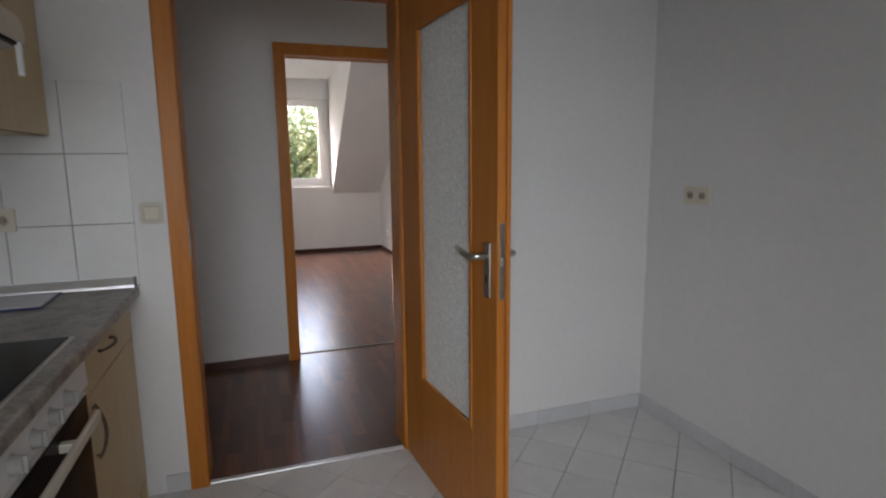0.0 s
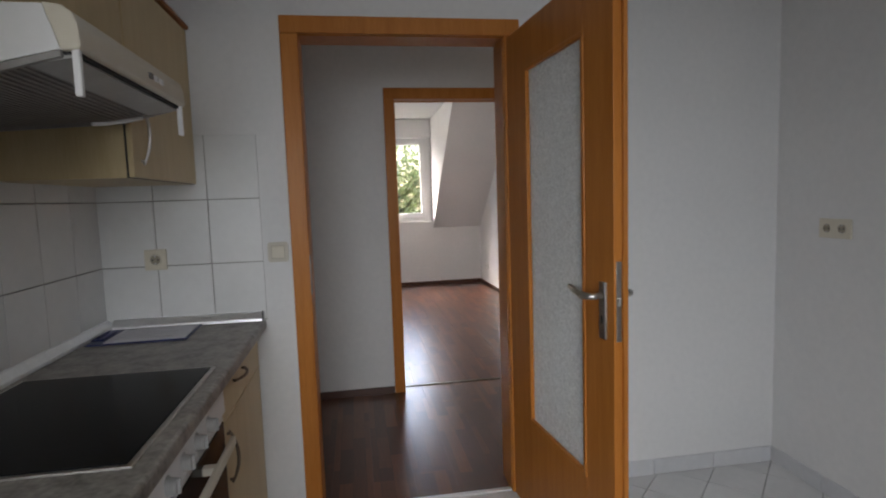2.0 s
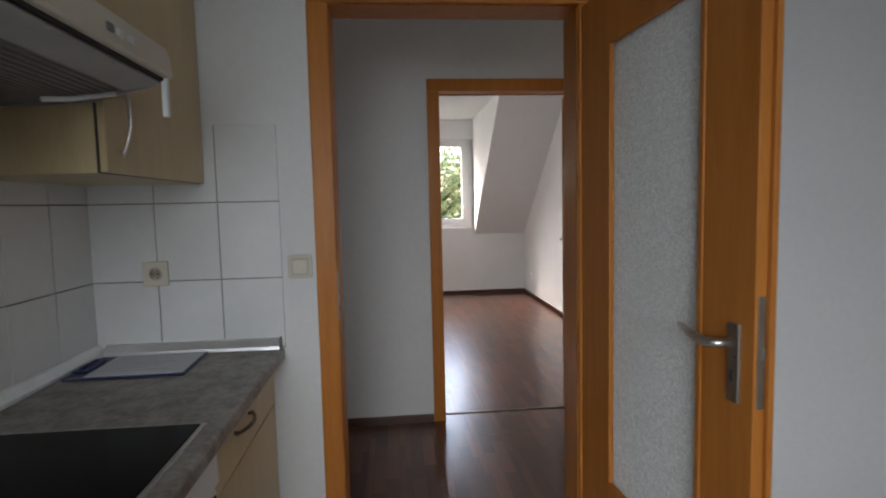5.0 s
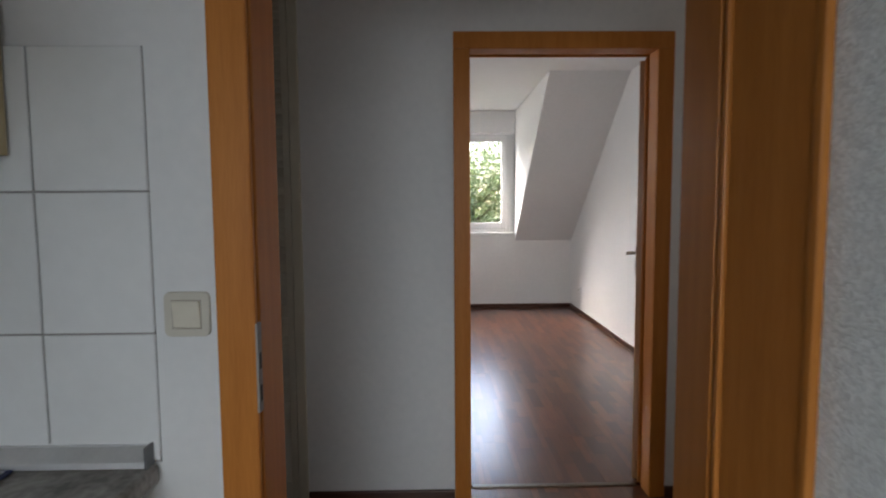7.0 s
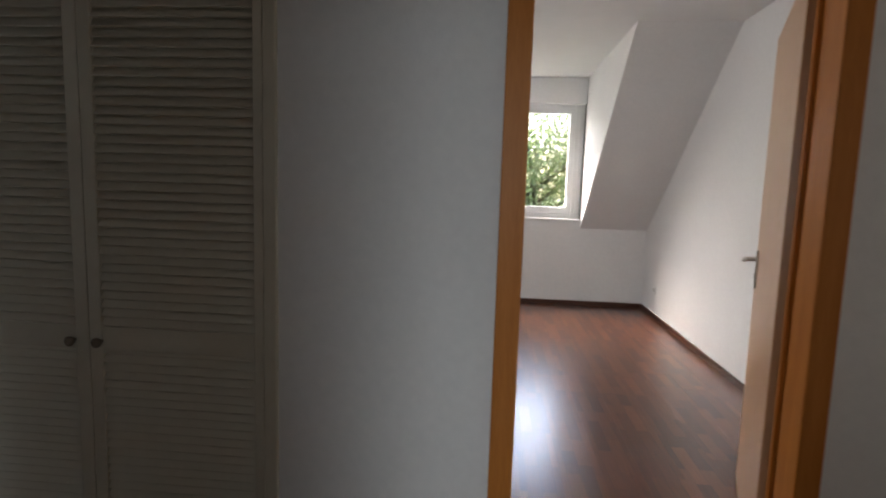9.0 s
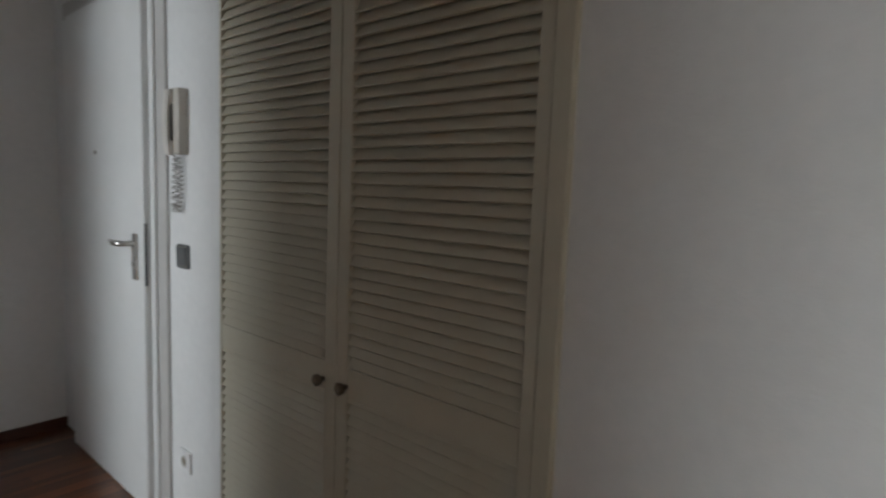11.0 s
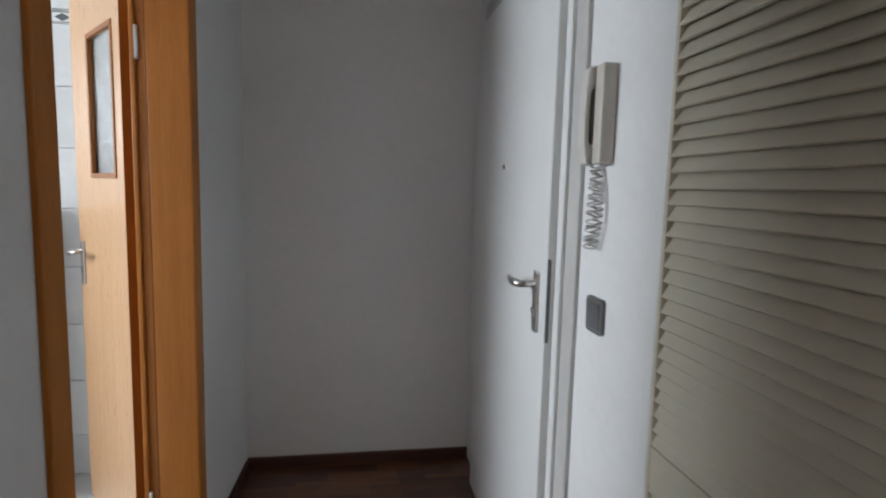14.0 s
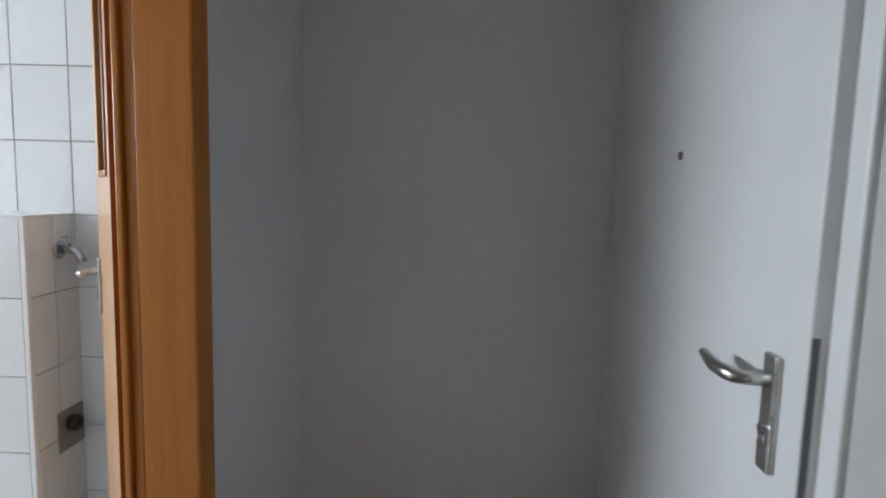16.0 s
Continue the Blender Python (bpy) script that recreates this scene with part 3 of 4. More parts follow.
for z in (0.24, 1.74):
    part("hinge", tube(bmesh.new(), [(-2.372, BS - 0.146, z - 0.05), (-2.372, BS - 0.146, z + 0.05)], 0.0065, 10), PVC, bath_frame, "white hinge sleeve")
turned(bath_frame)

# flat door
ef = thing("door_frame_flat", (-2.37, HN, 0), "grey and white steel frame of the flat door", "door frame", kind="structure")
EY = 1.362
for a, b in ((-2.905, -2.835), (-1.905, -1.83)):
    part("casing", box(a, b, HN - 0.012, HN + 0.03, 0, 2.10, 0.004), FRAME_GREY, ef)
part("casing", box(-2.835, -1.905, HN - 0.012, HN + 0.03, 2.03, 2.10, 0.004), FRAME_GREY, ef)
part("inner_frame", box(-1.944, -1.9055, HN - 0.022, HN + 0.05, 0, 2.03, 0.004), WHITE_PAINT, ef)
part("inner_frame", box(-2.8345, -2.806, HN - 0.022, HN + 0.05, 0, 2.03, 0.004), WHITE_PAINT, ef)
part("inner_frame", box(-2.806, -1.944, HN - 0.022, HN + 0.05, 2.005, 2.03, 0.004), WHITE_PAINT, ef)
ed = thing("door_flat", (-2.37, EY, 0), "closed smooth white flat door with steel handle", "door", kind="structure")
part("panel", box(-2.80, -1.947, EY, EY + 0.05, 0.008, 2.0, 0.003), WHITE_PAINT, ed)
part("lock_forend", box(-1.9468, -1.9446, EY + 0.001, EY + 0.012, 0.90, 1.135, 0.001), GREY_PLASTIC, ed, "dark lock forend in the gap")
part("peephole", tube(bmesh.new(), [(-2.42, EY + 0.004, 1.403), (-2.42, EY - 0.004, 1.403)], 0.009, 12), BRONZE, ed, "small dark peephole")
hp = part("handle_plate", box(-2.035, -1.999, EY - 0.010, EY + 0.001, 0.915, 1.092, 0.004), STEEL, ed, "brushed steel handle plate")
ep = part("lever", tube(bmesh.new(), [(-2.017, EY - 0.006, 1.055), (-2.017, EY - 0.042, 1.055), (-2.026, EY - 0.055, 1.055), (-2.043, EY - 0.060, 1.056), (-2.083, EY - 0.058, 1.053), (-2.138, EY - 0.05, 1.058)], [0.010, 0.010, 0.011, 0.012, 0.011, 0.008], 12), STEEL, hp)
part("lock_cylinder", box(-2.026, -2.008, EY - 0.013, EY - 0.009, 0.955, 0.985, 0.004), STEEL, hp)
part("cylinder_cap", tube(bmesh.new(), [(-2.017, EY - 0.009, 0.978), (-2.017, EY - 0.0155, 0.978)], 0.009, 12), CHROME, hp)

# ---- louvred closet doors ----
cf = thing("closet_frame", (-0.85, HN, 0), "cream painted frame of the built-in closet", "closet frame", kind="structure")
part("post", box(-1.492, -1.452, HN - 0.010, HN + 0.06, 0, 2.34, 0.004), WHITE_PAINT, cf, "white painted post")
part("post", box(-0.292, -0.252, HN - 0.016, HN + 0.06, 0, 2.34, 0.004), CREAM, cf)
part("header", box(-1.452, -0.292, HN - 0.016, HN + 0.06, 2.29, 2.34, 0.004), CREAM, cf)
PITCH = 0.0284


def slat_mesh(width):
    pts = [(-0.0105, -0.0130), (-0.0053, -0.0162), (0.0137, 0.0160), (0.0085, 0.0190)]
    return mesh_of(prism(pts, "x", -width / 2, width / 2, 0.0012), CREAM)


def louvre_door(x0, x1, knob_x, label, stile_l, stile_r):
    root = thing("closet_door", ((x0 + x1) / 2, HN, 0), label, "closet door", "louvred closet doors")
    ya, yb = HN - 0.012, HN + 0.018
    part("stile", box(x0, x0 + stile_l, ya, yb, 0.02, 2.285, 0.003), CREAM, root)
    part("stile", box(x1 - stile_r, x1, ya, yb, 0.02, 2.285, 0.003), CREAM, root)
    a, b = x0 + stile_l, x1 - stile_r
    for z0, z1 in ((0.02, 0.10), (0.768, 0.845), (2.22, 2.285)):
        part("rail", box(a, b, ya + 0.001, yb - 0.001, z0, z1, 0.002), CREAM, root)
    me = slat_mesh(b - a + 0.006)
    for z0, z1 in ((0.10, 0.768), (0.845, 2.22)):
        z = z0 + 0.0172
        while z < z1 + 0.010:
            piece("slat", me, pose((a + b) / 2, HN - 0.001, z), root)
            z += PITCH
    kb = tube(bmesh.new(), [(knob_x, ya + 0.001, 0.797), (knob_x, ya - 0.010, 0.797), (knob_x, ya - 0.016, 0.797), (knob_x, ya - 0.026, 0.797), (knob_x, ya - 0.030, 0.797)], [0.007, 0.007, 0.015, 0.016, 0.009], 14)
    part("knob", kb, BRONZE, root, "round dark metal knob")
    return root


louvre_door(-1.450, -0.868, -0.918, "cream louvred closet door with dark knob", 0.012, 0.045)
louvre_door(-0.866, -0.294, -0.828, "cream louvred closet door with dark knob", 0.042, 0.03)

# ---- skirtings ----
def skirting(x0, x1, y0, y1, h=0.048, mt=None, name="baseboard"):
    return solid(name, box(x0, x1, y0, y1, -0.004, h, 0.004), mt or DARK_SKIRT, "dark brown wooden baseboard", "baseboard")


skirting(-0.25, 0.408, HN - 0.015, HN + 0.002)
skirting(1.366, 2.6, HN - 0.015, HN + 0.002)
skirting(HE - 0.002, HE + 0.015, BS, HN)
turned(skirting(-3.05, -2.435, BS - 0.002, BS + 0.015))
turned(skirting(-1.57, -0.88, BS - 0.002, BS + 0.015))
skirting(-1.6, BEDX, BEDY - 0.015, BEDY + 0.002)
skirting(BEDX - 0.015, BEDX + 0.002, HN + 0.14, BEDY - 0.015)
solid("threshold_strip", box(0.0, 0.838, 0.004, 0.03, -0.006, 0.006, 0.003), ALU, "pale metal strip across the kitchen doorway", "threshold strip")
solid("threshold_strip", box(0.497, 1.278, 1.495, 1.525, -0.006, 0.006, 0.003), BRONZE, "narrow dark metal strip in the bedroom doorway", "threshold strip")

# ---- window in the dormer ----
w = thing("window_bedroom", (0.47, 6.25, 1.0), "white plastic dormer window looking on trees", "window", kind="structure")
WX0, WX1, WZ0, WZ1 = -0.39, 1.335, 0.99, 2.275
MIDX = 0.42
for nm, a, b, c, d in (("frame", WX0, WX0 + 0.06, WZ0, WZ1), ("frame", WX1 - 0.06, WX1, WZ0, WZ1), ("frame", WX0 + 0.06, WX1 - 0.06, WZ0, WZ0 + 0.06), ("frame", WX0 + 0.06, WX1 - 0.06, WZ1 - 0.05, WZ1), ("mullion", MIDX - 0.04, MIDX + 0.04, WZ0 + 0.06, WZ1 - 0.05)):
    part(nm, box(a, b, 6.225, 6.295, c, d, 0.004), PVC, w)
for a, b in ((WX0 + 0.05, MIDX - 0.03), (MIDX + 0.03, WX1 - 0.05)):
    sash = part("sash", bx(bx(bx(box(a, a + 0.065, 6.205, 6.27, WZ0 + 0.05, WZ1 - 0.04, 0.005), b - 0.065, b, 6.205, 6.27, WZ0 + 0.05, WZ1 - 0.04, 0.005), a + 0.06, b - 0.06, 6.206, 6.27, WZ0 + 0.05, WZ0 + 0.13, 0.005), a + 0.06, b - 0.06, 6.206, 6.27, WZ1 - 0.10, WZ1 - 0.04, 0.005), PVC, w)
    pane = part("pane", box(a + 0.055, b - 0.055, 6.235, 6.243, WZ0 + 0.12, WZ1 - 0.09), CLEAR_GLASS, sash)
    pane.visible_shadow = False
part("fill", bx(box(-0.45, WX0, 6.23, 6.29, WZ0, WZ1), WX1, 1.39, 6.23, 6.29, WZ0, WZ1), PVC, w, "white filler strip")
solid("window_sill", box(-0.448, 1.388, 6.115, 6.3, 0.965, 0.99, 0.004), PVC, "white window sill board", "window sill")
solid("shutter_box", box(-0.448, 1.388, 6.135, 6.4, 2.275, 2.558, 0.004), WALL, "white roller shutter box over the window", "shutter box")

# ---- outdoors ----
solid("ground", box(-400, 400, -400, 400, -6.5, -6.3), GRASS, "green lawn below the house", "ground")

# ---- kitchen fittings ----
def handle_arc(bm, p0, p1, out, r=0.0055, rise=0.03):
    """A bow handle on two short posts at p0 and p1; the bar bows out along the vector out."""
    a, b, o = Vector(p0), Vector(p1), Vector(out)
    pts, rad = [], []
    for i in range(17):
        t = -0.07 + 1.14 * i / 16
        pts.append(a.lerp(b, t) + o * (rise * 0.42 + rise * 0.58 * (1 - (2 * t - 1) ** 2)))
        rad.append(r * (0.72 + 0.28 * math.sin(math.pi * i / 16)))
    tube(bm, pts, rad, 8)
    for p in (a, b):
        tube(bm, [p, p + o * rise * 0.46], r * 0.8, 8)
    return bm


CX = -0.225                                 # fronts of the base units
WORK = 0.863
worktop = thing("worktop", (-0.5, -1.6, WORK - 0.038), "grey stone-look laminate worktop on the base units", "worktop")
part("slab", box(-0.794, -0.196, -3.2, -0.008, WORK - 0.038, WORK, 0.002), STONE, worktop)
part("front_edge", prism([(-0.1965, WORK - 0.0375), (-0.191, WORK - 0.0375), (-0.188, WORK - 0.032), (-0.188, WORK - 0.008), (-0.1905, WORK - 0.003), (-0.1965, WORK - 0.0004)], "y", -3.2, -0.008), STONE, worktop, "rounded front edge")
bc = thing("base_cabinet", (-0.5, -0.35, 0), "pale maple base cabinet with drawer and door", "cabinet")
part("body", box(-0.78, CX - 0.02, -0.642, -0.012, 0.10, WORK - 0.04), MAPLE, bc)
part("plinth", box(-0.74, CX - 0.05, -0.642, -0.012, 0.0, 0.10), MAPLE, bc)
dr = part("drawer", box(CX - 0.019, CX, -0.640, -0.03, 0.680, WORK - 0.045, 0.002), MAPLE, bc)
part("handle", handle_arc(bmesh.new(), (CX, -0.48, 0.768), (CX, -0.345, 0.768), (1, 0, 0)), BRONZE, dr, "dark bow handle")
dd = part("door", box(CX - 0.019, CX, -0.640, -0.03, 0.105, 0.676, 0.002), MAPLE, bc)
part("handle", handle_arc(bmesh.new(), (CX, -0.600, 0.495), (CX, -0.600, 0.640), (1, 0, 0)), BRONZE, dd, "dark bow handle")
part("end_panel", box(CX - 0.03, CX - 0.002, -0.029, -0.012, 0.0, WORK - 0.04), MAPLE, bc)

st = thing("oven", (-0.5, -0.94, 0), "white built-in oven with dark glass door", "oven")
part("body", box(-0.78, CX - 0.02, -1.247, -0.646, 0.05, WORK - 0.04), PVC, st)
pn = part("control_panel", prism([(CX - 0.02, 0.823), (CX + 0.008, 0.82), (CX + 0.012, 0.728), (CX - 0.02, 0.722)], "y", -1.245, -0.648, 0.002), PVC, st, "white control panel")
od = part("oven_door", box(CX - 0.019, CX + 0.004, -1.245, -0.648, 0.16, 0.714, 0.004), PVC, st)
part("oven_glass", box(CX + 0.003, CX + 0.008, -1.232, -0.661, 0.19, 0.704, 0.002), BLACK_GLASS, od, "dark oven glass")
part("handle_bar", bx(bx(box(CX + 0.038, CX + 0.052, -1.242, -0.712, 0.652, 0.680, 0.005), CX + 0.006, CX + 0.04, -1.222, -1.197, 0.656, 0.677, 0.003), CX + 0.006, CX + 0.04, -0.900, -0.875, 0.656, 0.677, 0.003), IVORY, od, "pale bar handle")
for i in range(4):
    y = -0.825 - i * 0.105
    k = tube(bmesh.new(), [(CX + 0.006, y, 0.760), (CX + 0.010, y, 0.760), (CX + 0.012, y, 0.760), (CX + 0.028, y, 0.760), (CX + 0.030, y, 0.760)], [0.024, 0.024, 0.019, 0.017, 0.014], 16)
    bx(k, CX + 0.028, CX + 0.036, y - 0.004, y + 0.004, 0.743, 0.777, 0.002)
    part("knob", k, KNOB, pn, "grey-white rotary knob")
part("drawer_front", box(CX - 0.019, CX + 0.002, -1.245, -0.648, 0.06, 0.155, 0.003), PVC, st)
b2 = thing("base_cabinet", (-0.5, -2.2, 0), "pale maple base cabinet under the worktop", "cabinet")
part("body", box(-0.78, CX - 0.02, -3.15, -1.251, 0.10, WORK - 0.04), MAPLE, b2)
part("plinth", box(-0.74, CX - 0.05, -3.15, -1.251, 0.0, 0.10), MAPLE, b2)
for i in range(3):
    y0 = -1.253 - i * 0.61
    part("door", box(CX - 0.019, CX, y0 - 0.606, y0, 0.105, WORK - 0.045, 0.002), MAPLE, b2)

hob = thing("hob", (-0.45, -0.96, WORK), "black ceramic glass hob with steel rim in the worktop", "hob")
part("rim", box(-0.742, -0.230, -1.262, -0.650, WORK - 0.004, WORK + 0.004, 0.002), STEEL, hob, "thin steel rim")
part("glass", box(-0.731, -0.241, -1.251, -0.661, WORK - 0.002, WORK + 0.0062, 0.001), BLACK_GLASS, hob, "black glass plate")
# aluminium wall strip on the worktop
tagged(new("worktop_edge_strip", mesh_of(prism([(-0.006, WORK + 0.001), (-0.034, WORK + 0.001), (-0.032, WORK + 0.012), (-0.016, WORK + 0.036), (-0.006, WORK + 0.038)], "x", -0.76, -0.199, 0.001), ALU)), "aluminium strip where worktop meets tiles", "edge strip")
tagged(new("worktop_edge_strip", mesh_of(prism([(-0.788, WORK + 0.001), (-0.76, WORK + 0.001), (-0.762, WORK + 0.012), (-0.778, WORK + 0.036), (-0.788, WORK + 0.038)], "y", -3.2, -0.008, 0.001), ALU)), "aluminium strip where worktop meets tiles", "edge strip")
solid("strip_end_cap", box(-0.199, -0.194, -0.036, -0.006, WORK, WORK + 0.04, 0.001), GREY_PLASTIC, "grey end cap of the edge strip", "end cap", kind="")

# clipboard
cb = thing("clipboard", pose(-0.588, -0.160, WORK, 0, 0, 2), "dark blue clipboard with white papers on the worktop", "clipboard")
part("board", box(-0.165, 0.165, -0.117, 0.117, 0.001, 0.006, 0.002), BLUE, cb, local=True)
part("paper", box(-0.11, 0.157, -0.105, 0.108, 0.006, 0.0085, 0.0005), PAPER, cb, "white printed sheet", True)
part("clip", bx(box(-0.165, -0.125, -0.06, 0.06, 0.006, 0.012, 0.002), -0.15, -0.14, -0.05, 0.05, 0.011, 0.02, 0.002), BLUE, cb, local=True)
for i in range(7):
    part("text_line", box(-0.09, 0.10 - 0.03 * (i % 3), 0.085 - i * 0.025, 0.0885 - i * 0.025, 0.0083, 0.0089), INK, cb, local=True)

# wall cupboards
UX = -0.416


def wall_cupboard(y0, y1, z0, z1, handle, label):
    root = thing("wall_cupboard", (-0.6, (y0 + y1) / 2, z0), label, "cupboard", "wall cupboards")
    part("body", box(-0.785, UX - 0.02, y0, y1, z0, z1, 0.001), MAPLE, root)
    # black slab painted in for the shade between body and door
    part("door_gap_shade", box(UX - 0.0198, UX - 0.0158, y0 + 0.0005, y1 - 0.0005, z0 + 0.0005, z1 - 0.0005), BLACK, root, "black slab for the shaded gap behind the door")
    d = part("door", box(UX - 0.0155, UX, y0 + 0.002, y1 - 0.002, z0 + 0.002, z1 - 0.002, 0.003), MAPLE, root)
    if handle:
        part("handle", handle_arc(bmesh.new(), (UX, handle, z0 + 0.05), (UX, handle, z0 + 0.21), (1, 0, 0), 0.005, 0.029), STEEL, d, "steel bow handle")
    return root


wall_cupboard(-0.625, -0.012, 1.419, 2.005, -0.565, "pale maple wall cupboard over tiled splashback")
wall_cupboard(-1.232, -0.63, 1.694, 2.005, None, "pale maple short cupboard over the range hood")
wall_cupboard(-1.845, -1.237, 1.406, 2.005, -1.305, "pale maple wall cupboard with bow handle")
wall_cupboard(-2.455, -1.85, 1.406, 2.005, -2.40, "pale maple wall cupboard with bow handle")
tagged(new("cupboard_cornice", mesh_of(box(-0.785, UX + 0.012, -2.455, -0.012, 2.006, 2.022, 0.004), BEECH_DARK)), "dark wooden cornice board on the wall cupboards", "cornice")

# range hood
hd = thing("range_hood", (-0.5, -0.93, 1.58), "white range hood under the short cupboard", "range hood")
HY0, HY1 = -1.228, -0.634
HXF = -0.265
part("body", prism([(-0.785, 1.565), (-0.43, 1.583), (-0.2985, 1.612), (-0.3225, 1.690), (-0.785, 1.690)], "y", HY0, HY1, 0.002), PVC, hd)
fp = part("front_panel", prism([(-0.298, 1.610), (HXF - 0.004, 1.613), (HXF, 1.618), (HXF - 0.003, 1.655), (HXF - 0.010, 1.675), (HXF - 0.026, 1.687), (-0.322, 1.6915)], "y", HY0 - 0.001, HY1 + 0.001, 0.002), IVORY, hd, "cream front panel")
part("filter", prism([(-0.435, 1.5825), (-0.36, 1.5985), (-0.36, 1.5935), (-0.435, 1.5775)], "y", HY0 + 0.012, HY1 - 0.012), FILTER, hd, "grey grease filter")
for i in range(5):
    x = -0.432 + i * 0.0138
    z = 1.5775 + (x + 0.435) * 0.2136
    part("filter_rib", box(x, x + 0.005, HY0 + 0.015, HY1 - 0.015, z - 0.004, z + 0.002), FILTER, hd)
for y in (HY0 - 0.0005, HY1 - 0.0115):
    part("side_rail", prism([(-0.784, 1.563), (-0.43, 1.581), (-0.299, 1.6115), (-0.299, 1.600), (-0.43, 1.566), (-0.784, 1.548)], "y", y, y + 0.012, 0.001), FILTER, hd, "grey lower edge")
part("visor", prism([(-0.36, 1.5985), (-0.287, 1.606), (-0.285, 1.600), (-0.36, 1.588)], "y", HY0 + 0.012, HY1 - 0.012, 0.0015), KNOB, hd, "grey underside panel")
# black strip gives the shade line below the front panel
part("gap", box(-0.300, -0.278, HY0 + 0.012, HY1 - 0.012, 1.606, 1.6135), BLACK, hd, "black strip for the shade under the front panel")
part("filter", prism([(-0.775, 1.5655), (-0.435, 1.5828), (-0.435, 1.577), (-0.775, 1.5595)], "y", HY0 + 0.01, HY1 - 0.01), FILTER, hd, "grey grease filter")
for i in range(24):
    x = -0.765 + i * 0.0138
    z = 1.5585 + (x + 0.775) * 0.0515
    part("filter_rib", box(x, x + 0.005, HY0 + 0.015, HY1 - 0.015, z - 0.004, z + 0.002), FILTER, hd)
part("pull_tab", box(HXF - 0.019, HXF - 0.006, HY0 + 0.004, HY0 + 0.018, 1.532, 1.616, 0.003), PVC, hd, "white pull tab")
part("pull_tab", box(HXF - 0.019, HXF - 0.006, HY1 - 0.018, HY1 - 0.004, 1.532, 1.616, 0.003), PVC, hd, "white pull tab")
for i in range(3):
    y = -0.90 + i * 0.035
    part("button", box(HXF - 0.004, HXF + 0.003, y, y + 0.02, 1.634, 1.648, 0.002), PVC if i else GREY_PLASTIC, fp)
# small tilted white lever rod below the filter
part("hood_lever", tube(bmesh.new(), [(-0.455, HY1 - 0.13, 1.549), (-0.43, HY1 - 0.09, 1.556), (-0.37, HY1 - 0.03, 1.578)], 0.005, 8), PVC, hd)


# ---- switches and sockets ----
def rocker(m, label, frame_mat, rock_mat, size=0.081, rim=0.019):
    """Faces -y in its own space, with its back at y = 0."""
    root = thing("light_switch", m, label, "light switch")
    h = size / 2
    corner = []
    for q in range(4):
        for k in range(5):
            a = math.pi * (q / 2 + k / 8)
            corner.append(((h - 0.011) * (1 if q in (0, 3) else -1) + 0.011 * math.cos(a), (h - 0.011) * (1 if q < 2 else -1) + 0.011 * math.sin(a)))
    part("frame", prism(corner, "y", -0.009, 0.001, 0.0015), frame_mat, root, local=True)
    # flat darker sheet in place of the shaded gap round the rocker
    part("rocker_gap", box(-h + rim - 0.0015, h - rim + 0.0015, -0.0094, -0.008, -h + rim - 0.0015, h - rim + 0.0015), RECESS_SHADE, root, local=True)
    part("rocker", prism([(-0.004, -h + rim), (-0.0115, -h + rim), (-0.0155, h - rim), (-0.004, h - rim)], "x", -h + rim, h - rim, 0.003), rock_mat, root, local=True)
    return root


def socket(m, label, count=1, mt=None):
    mt = mt or IVORY
    root = thing("power_socket", m, label, "power socket")
    half = 0.0355 * count + 0.005
    part("frame", box(-half, half, -0.010, 0.001, -0.0405, 0.0405, 0.003), mt, root, local=True)
    for i in range(count):
        cx = (i - (count - 1) / 2) * 0.071
        rim = tube(bmesh.new(), [(cx + 0.021 * math.cos(a * math.pi / 12), -0.0105, 0.021 * math.sin(a * math.pi / 12)) for a in range(25)], 0.0028, 6)
        part("socket_rim", rim, mt, root, local=True)
        # flat disc; the shade of the recess is in its colour
        cup = part("socket_cup", tube(bmesh.new(), [(cx, -0.0104, 0), (cx, -0.0112, 0)], 0.0185, 20), RECESS_SHADE, root, "round socket disc toned as a shaded recess", True)
        for s in (-1, 1):
            part("pin_hole", tube(bmesh.new(), [(cx + s * 0.0095, -0.011, 0), (cx + s * 0.0095, -0.0119, 0)], 0.003, 8), BLACK, cup, local=True)
            part("earth_clip", box(cx - 0.003, cx + 0.003, -0.013, -0.011, s * 0.0145 - 0.003, s * 0.0145 + 0.003), STEEL, cup, local=True)
    return root


rocker(pose(-0.124, 0, 1.138), "ivory light switch on white wall beside the kitchen door", SWITCH_FRAME, IVORY, 0.081, 0.0155)
socket(pose(-0.588, -0.0075, 1.13), "ivory power socket on the white splashback tiles")
socket(pose(KX1, -0.325, 1.155, 0, 0, -90), "ivory double power socket on the white kitchen wall", 2)
socket(pose(-1.712, HN, 0.285), "white power socket low on the hall wall", 1, PVC)
socket(pose(BEDX, 5.70, 0.29, 0, 0, -90), "white power socket low on the bedroom wall", 1, PVC)
rocker(pose(-1.718, HN, 1.033), "dark grey light switch on the white hall wall", GREY_PLASTIC, GREY_PLASTIC, 0.085, 0.009)

# ---- intercom handset ----
ic = thing("intercom_phone", (-1.70, HN, 1.5), "beige wall intercom with handset and coiled cord", "intercom")
part("base", bx(box(-1.720, -1.678, HN - 0.036, HN, 1.385, 1.605, 0.006), -1.758, -1.718, HN - 0.030, HN, 1.39, 1.60, 0.004), BEIGE_PLASTIC, ic, "beige wall base")
# raised dark block; its colour supplies the shade behind the handset
part("cradle_shade", box(-1.752, -1.7215, HN - 0.039, HN - 0.028, 1.43, 1.555, 0.004), GREY_PLASTIC, ic, "dark block for the shaded recess behind the handset")
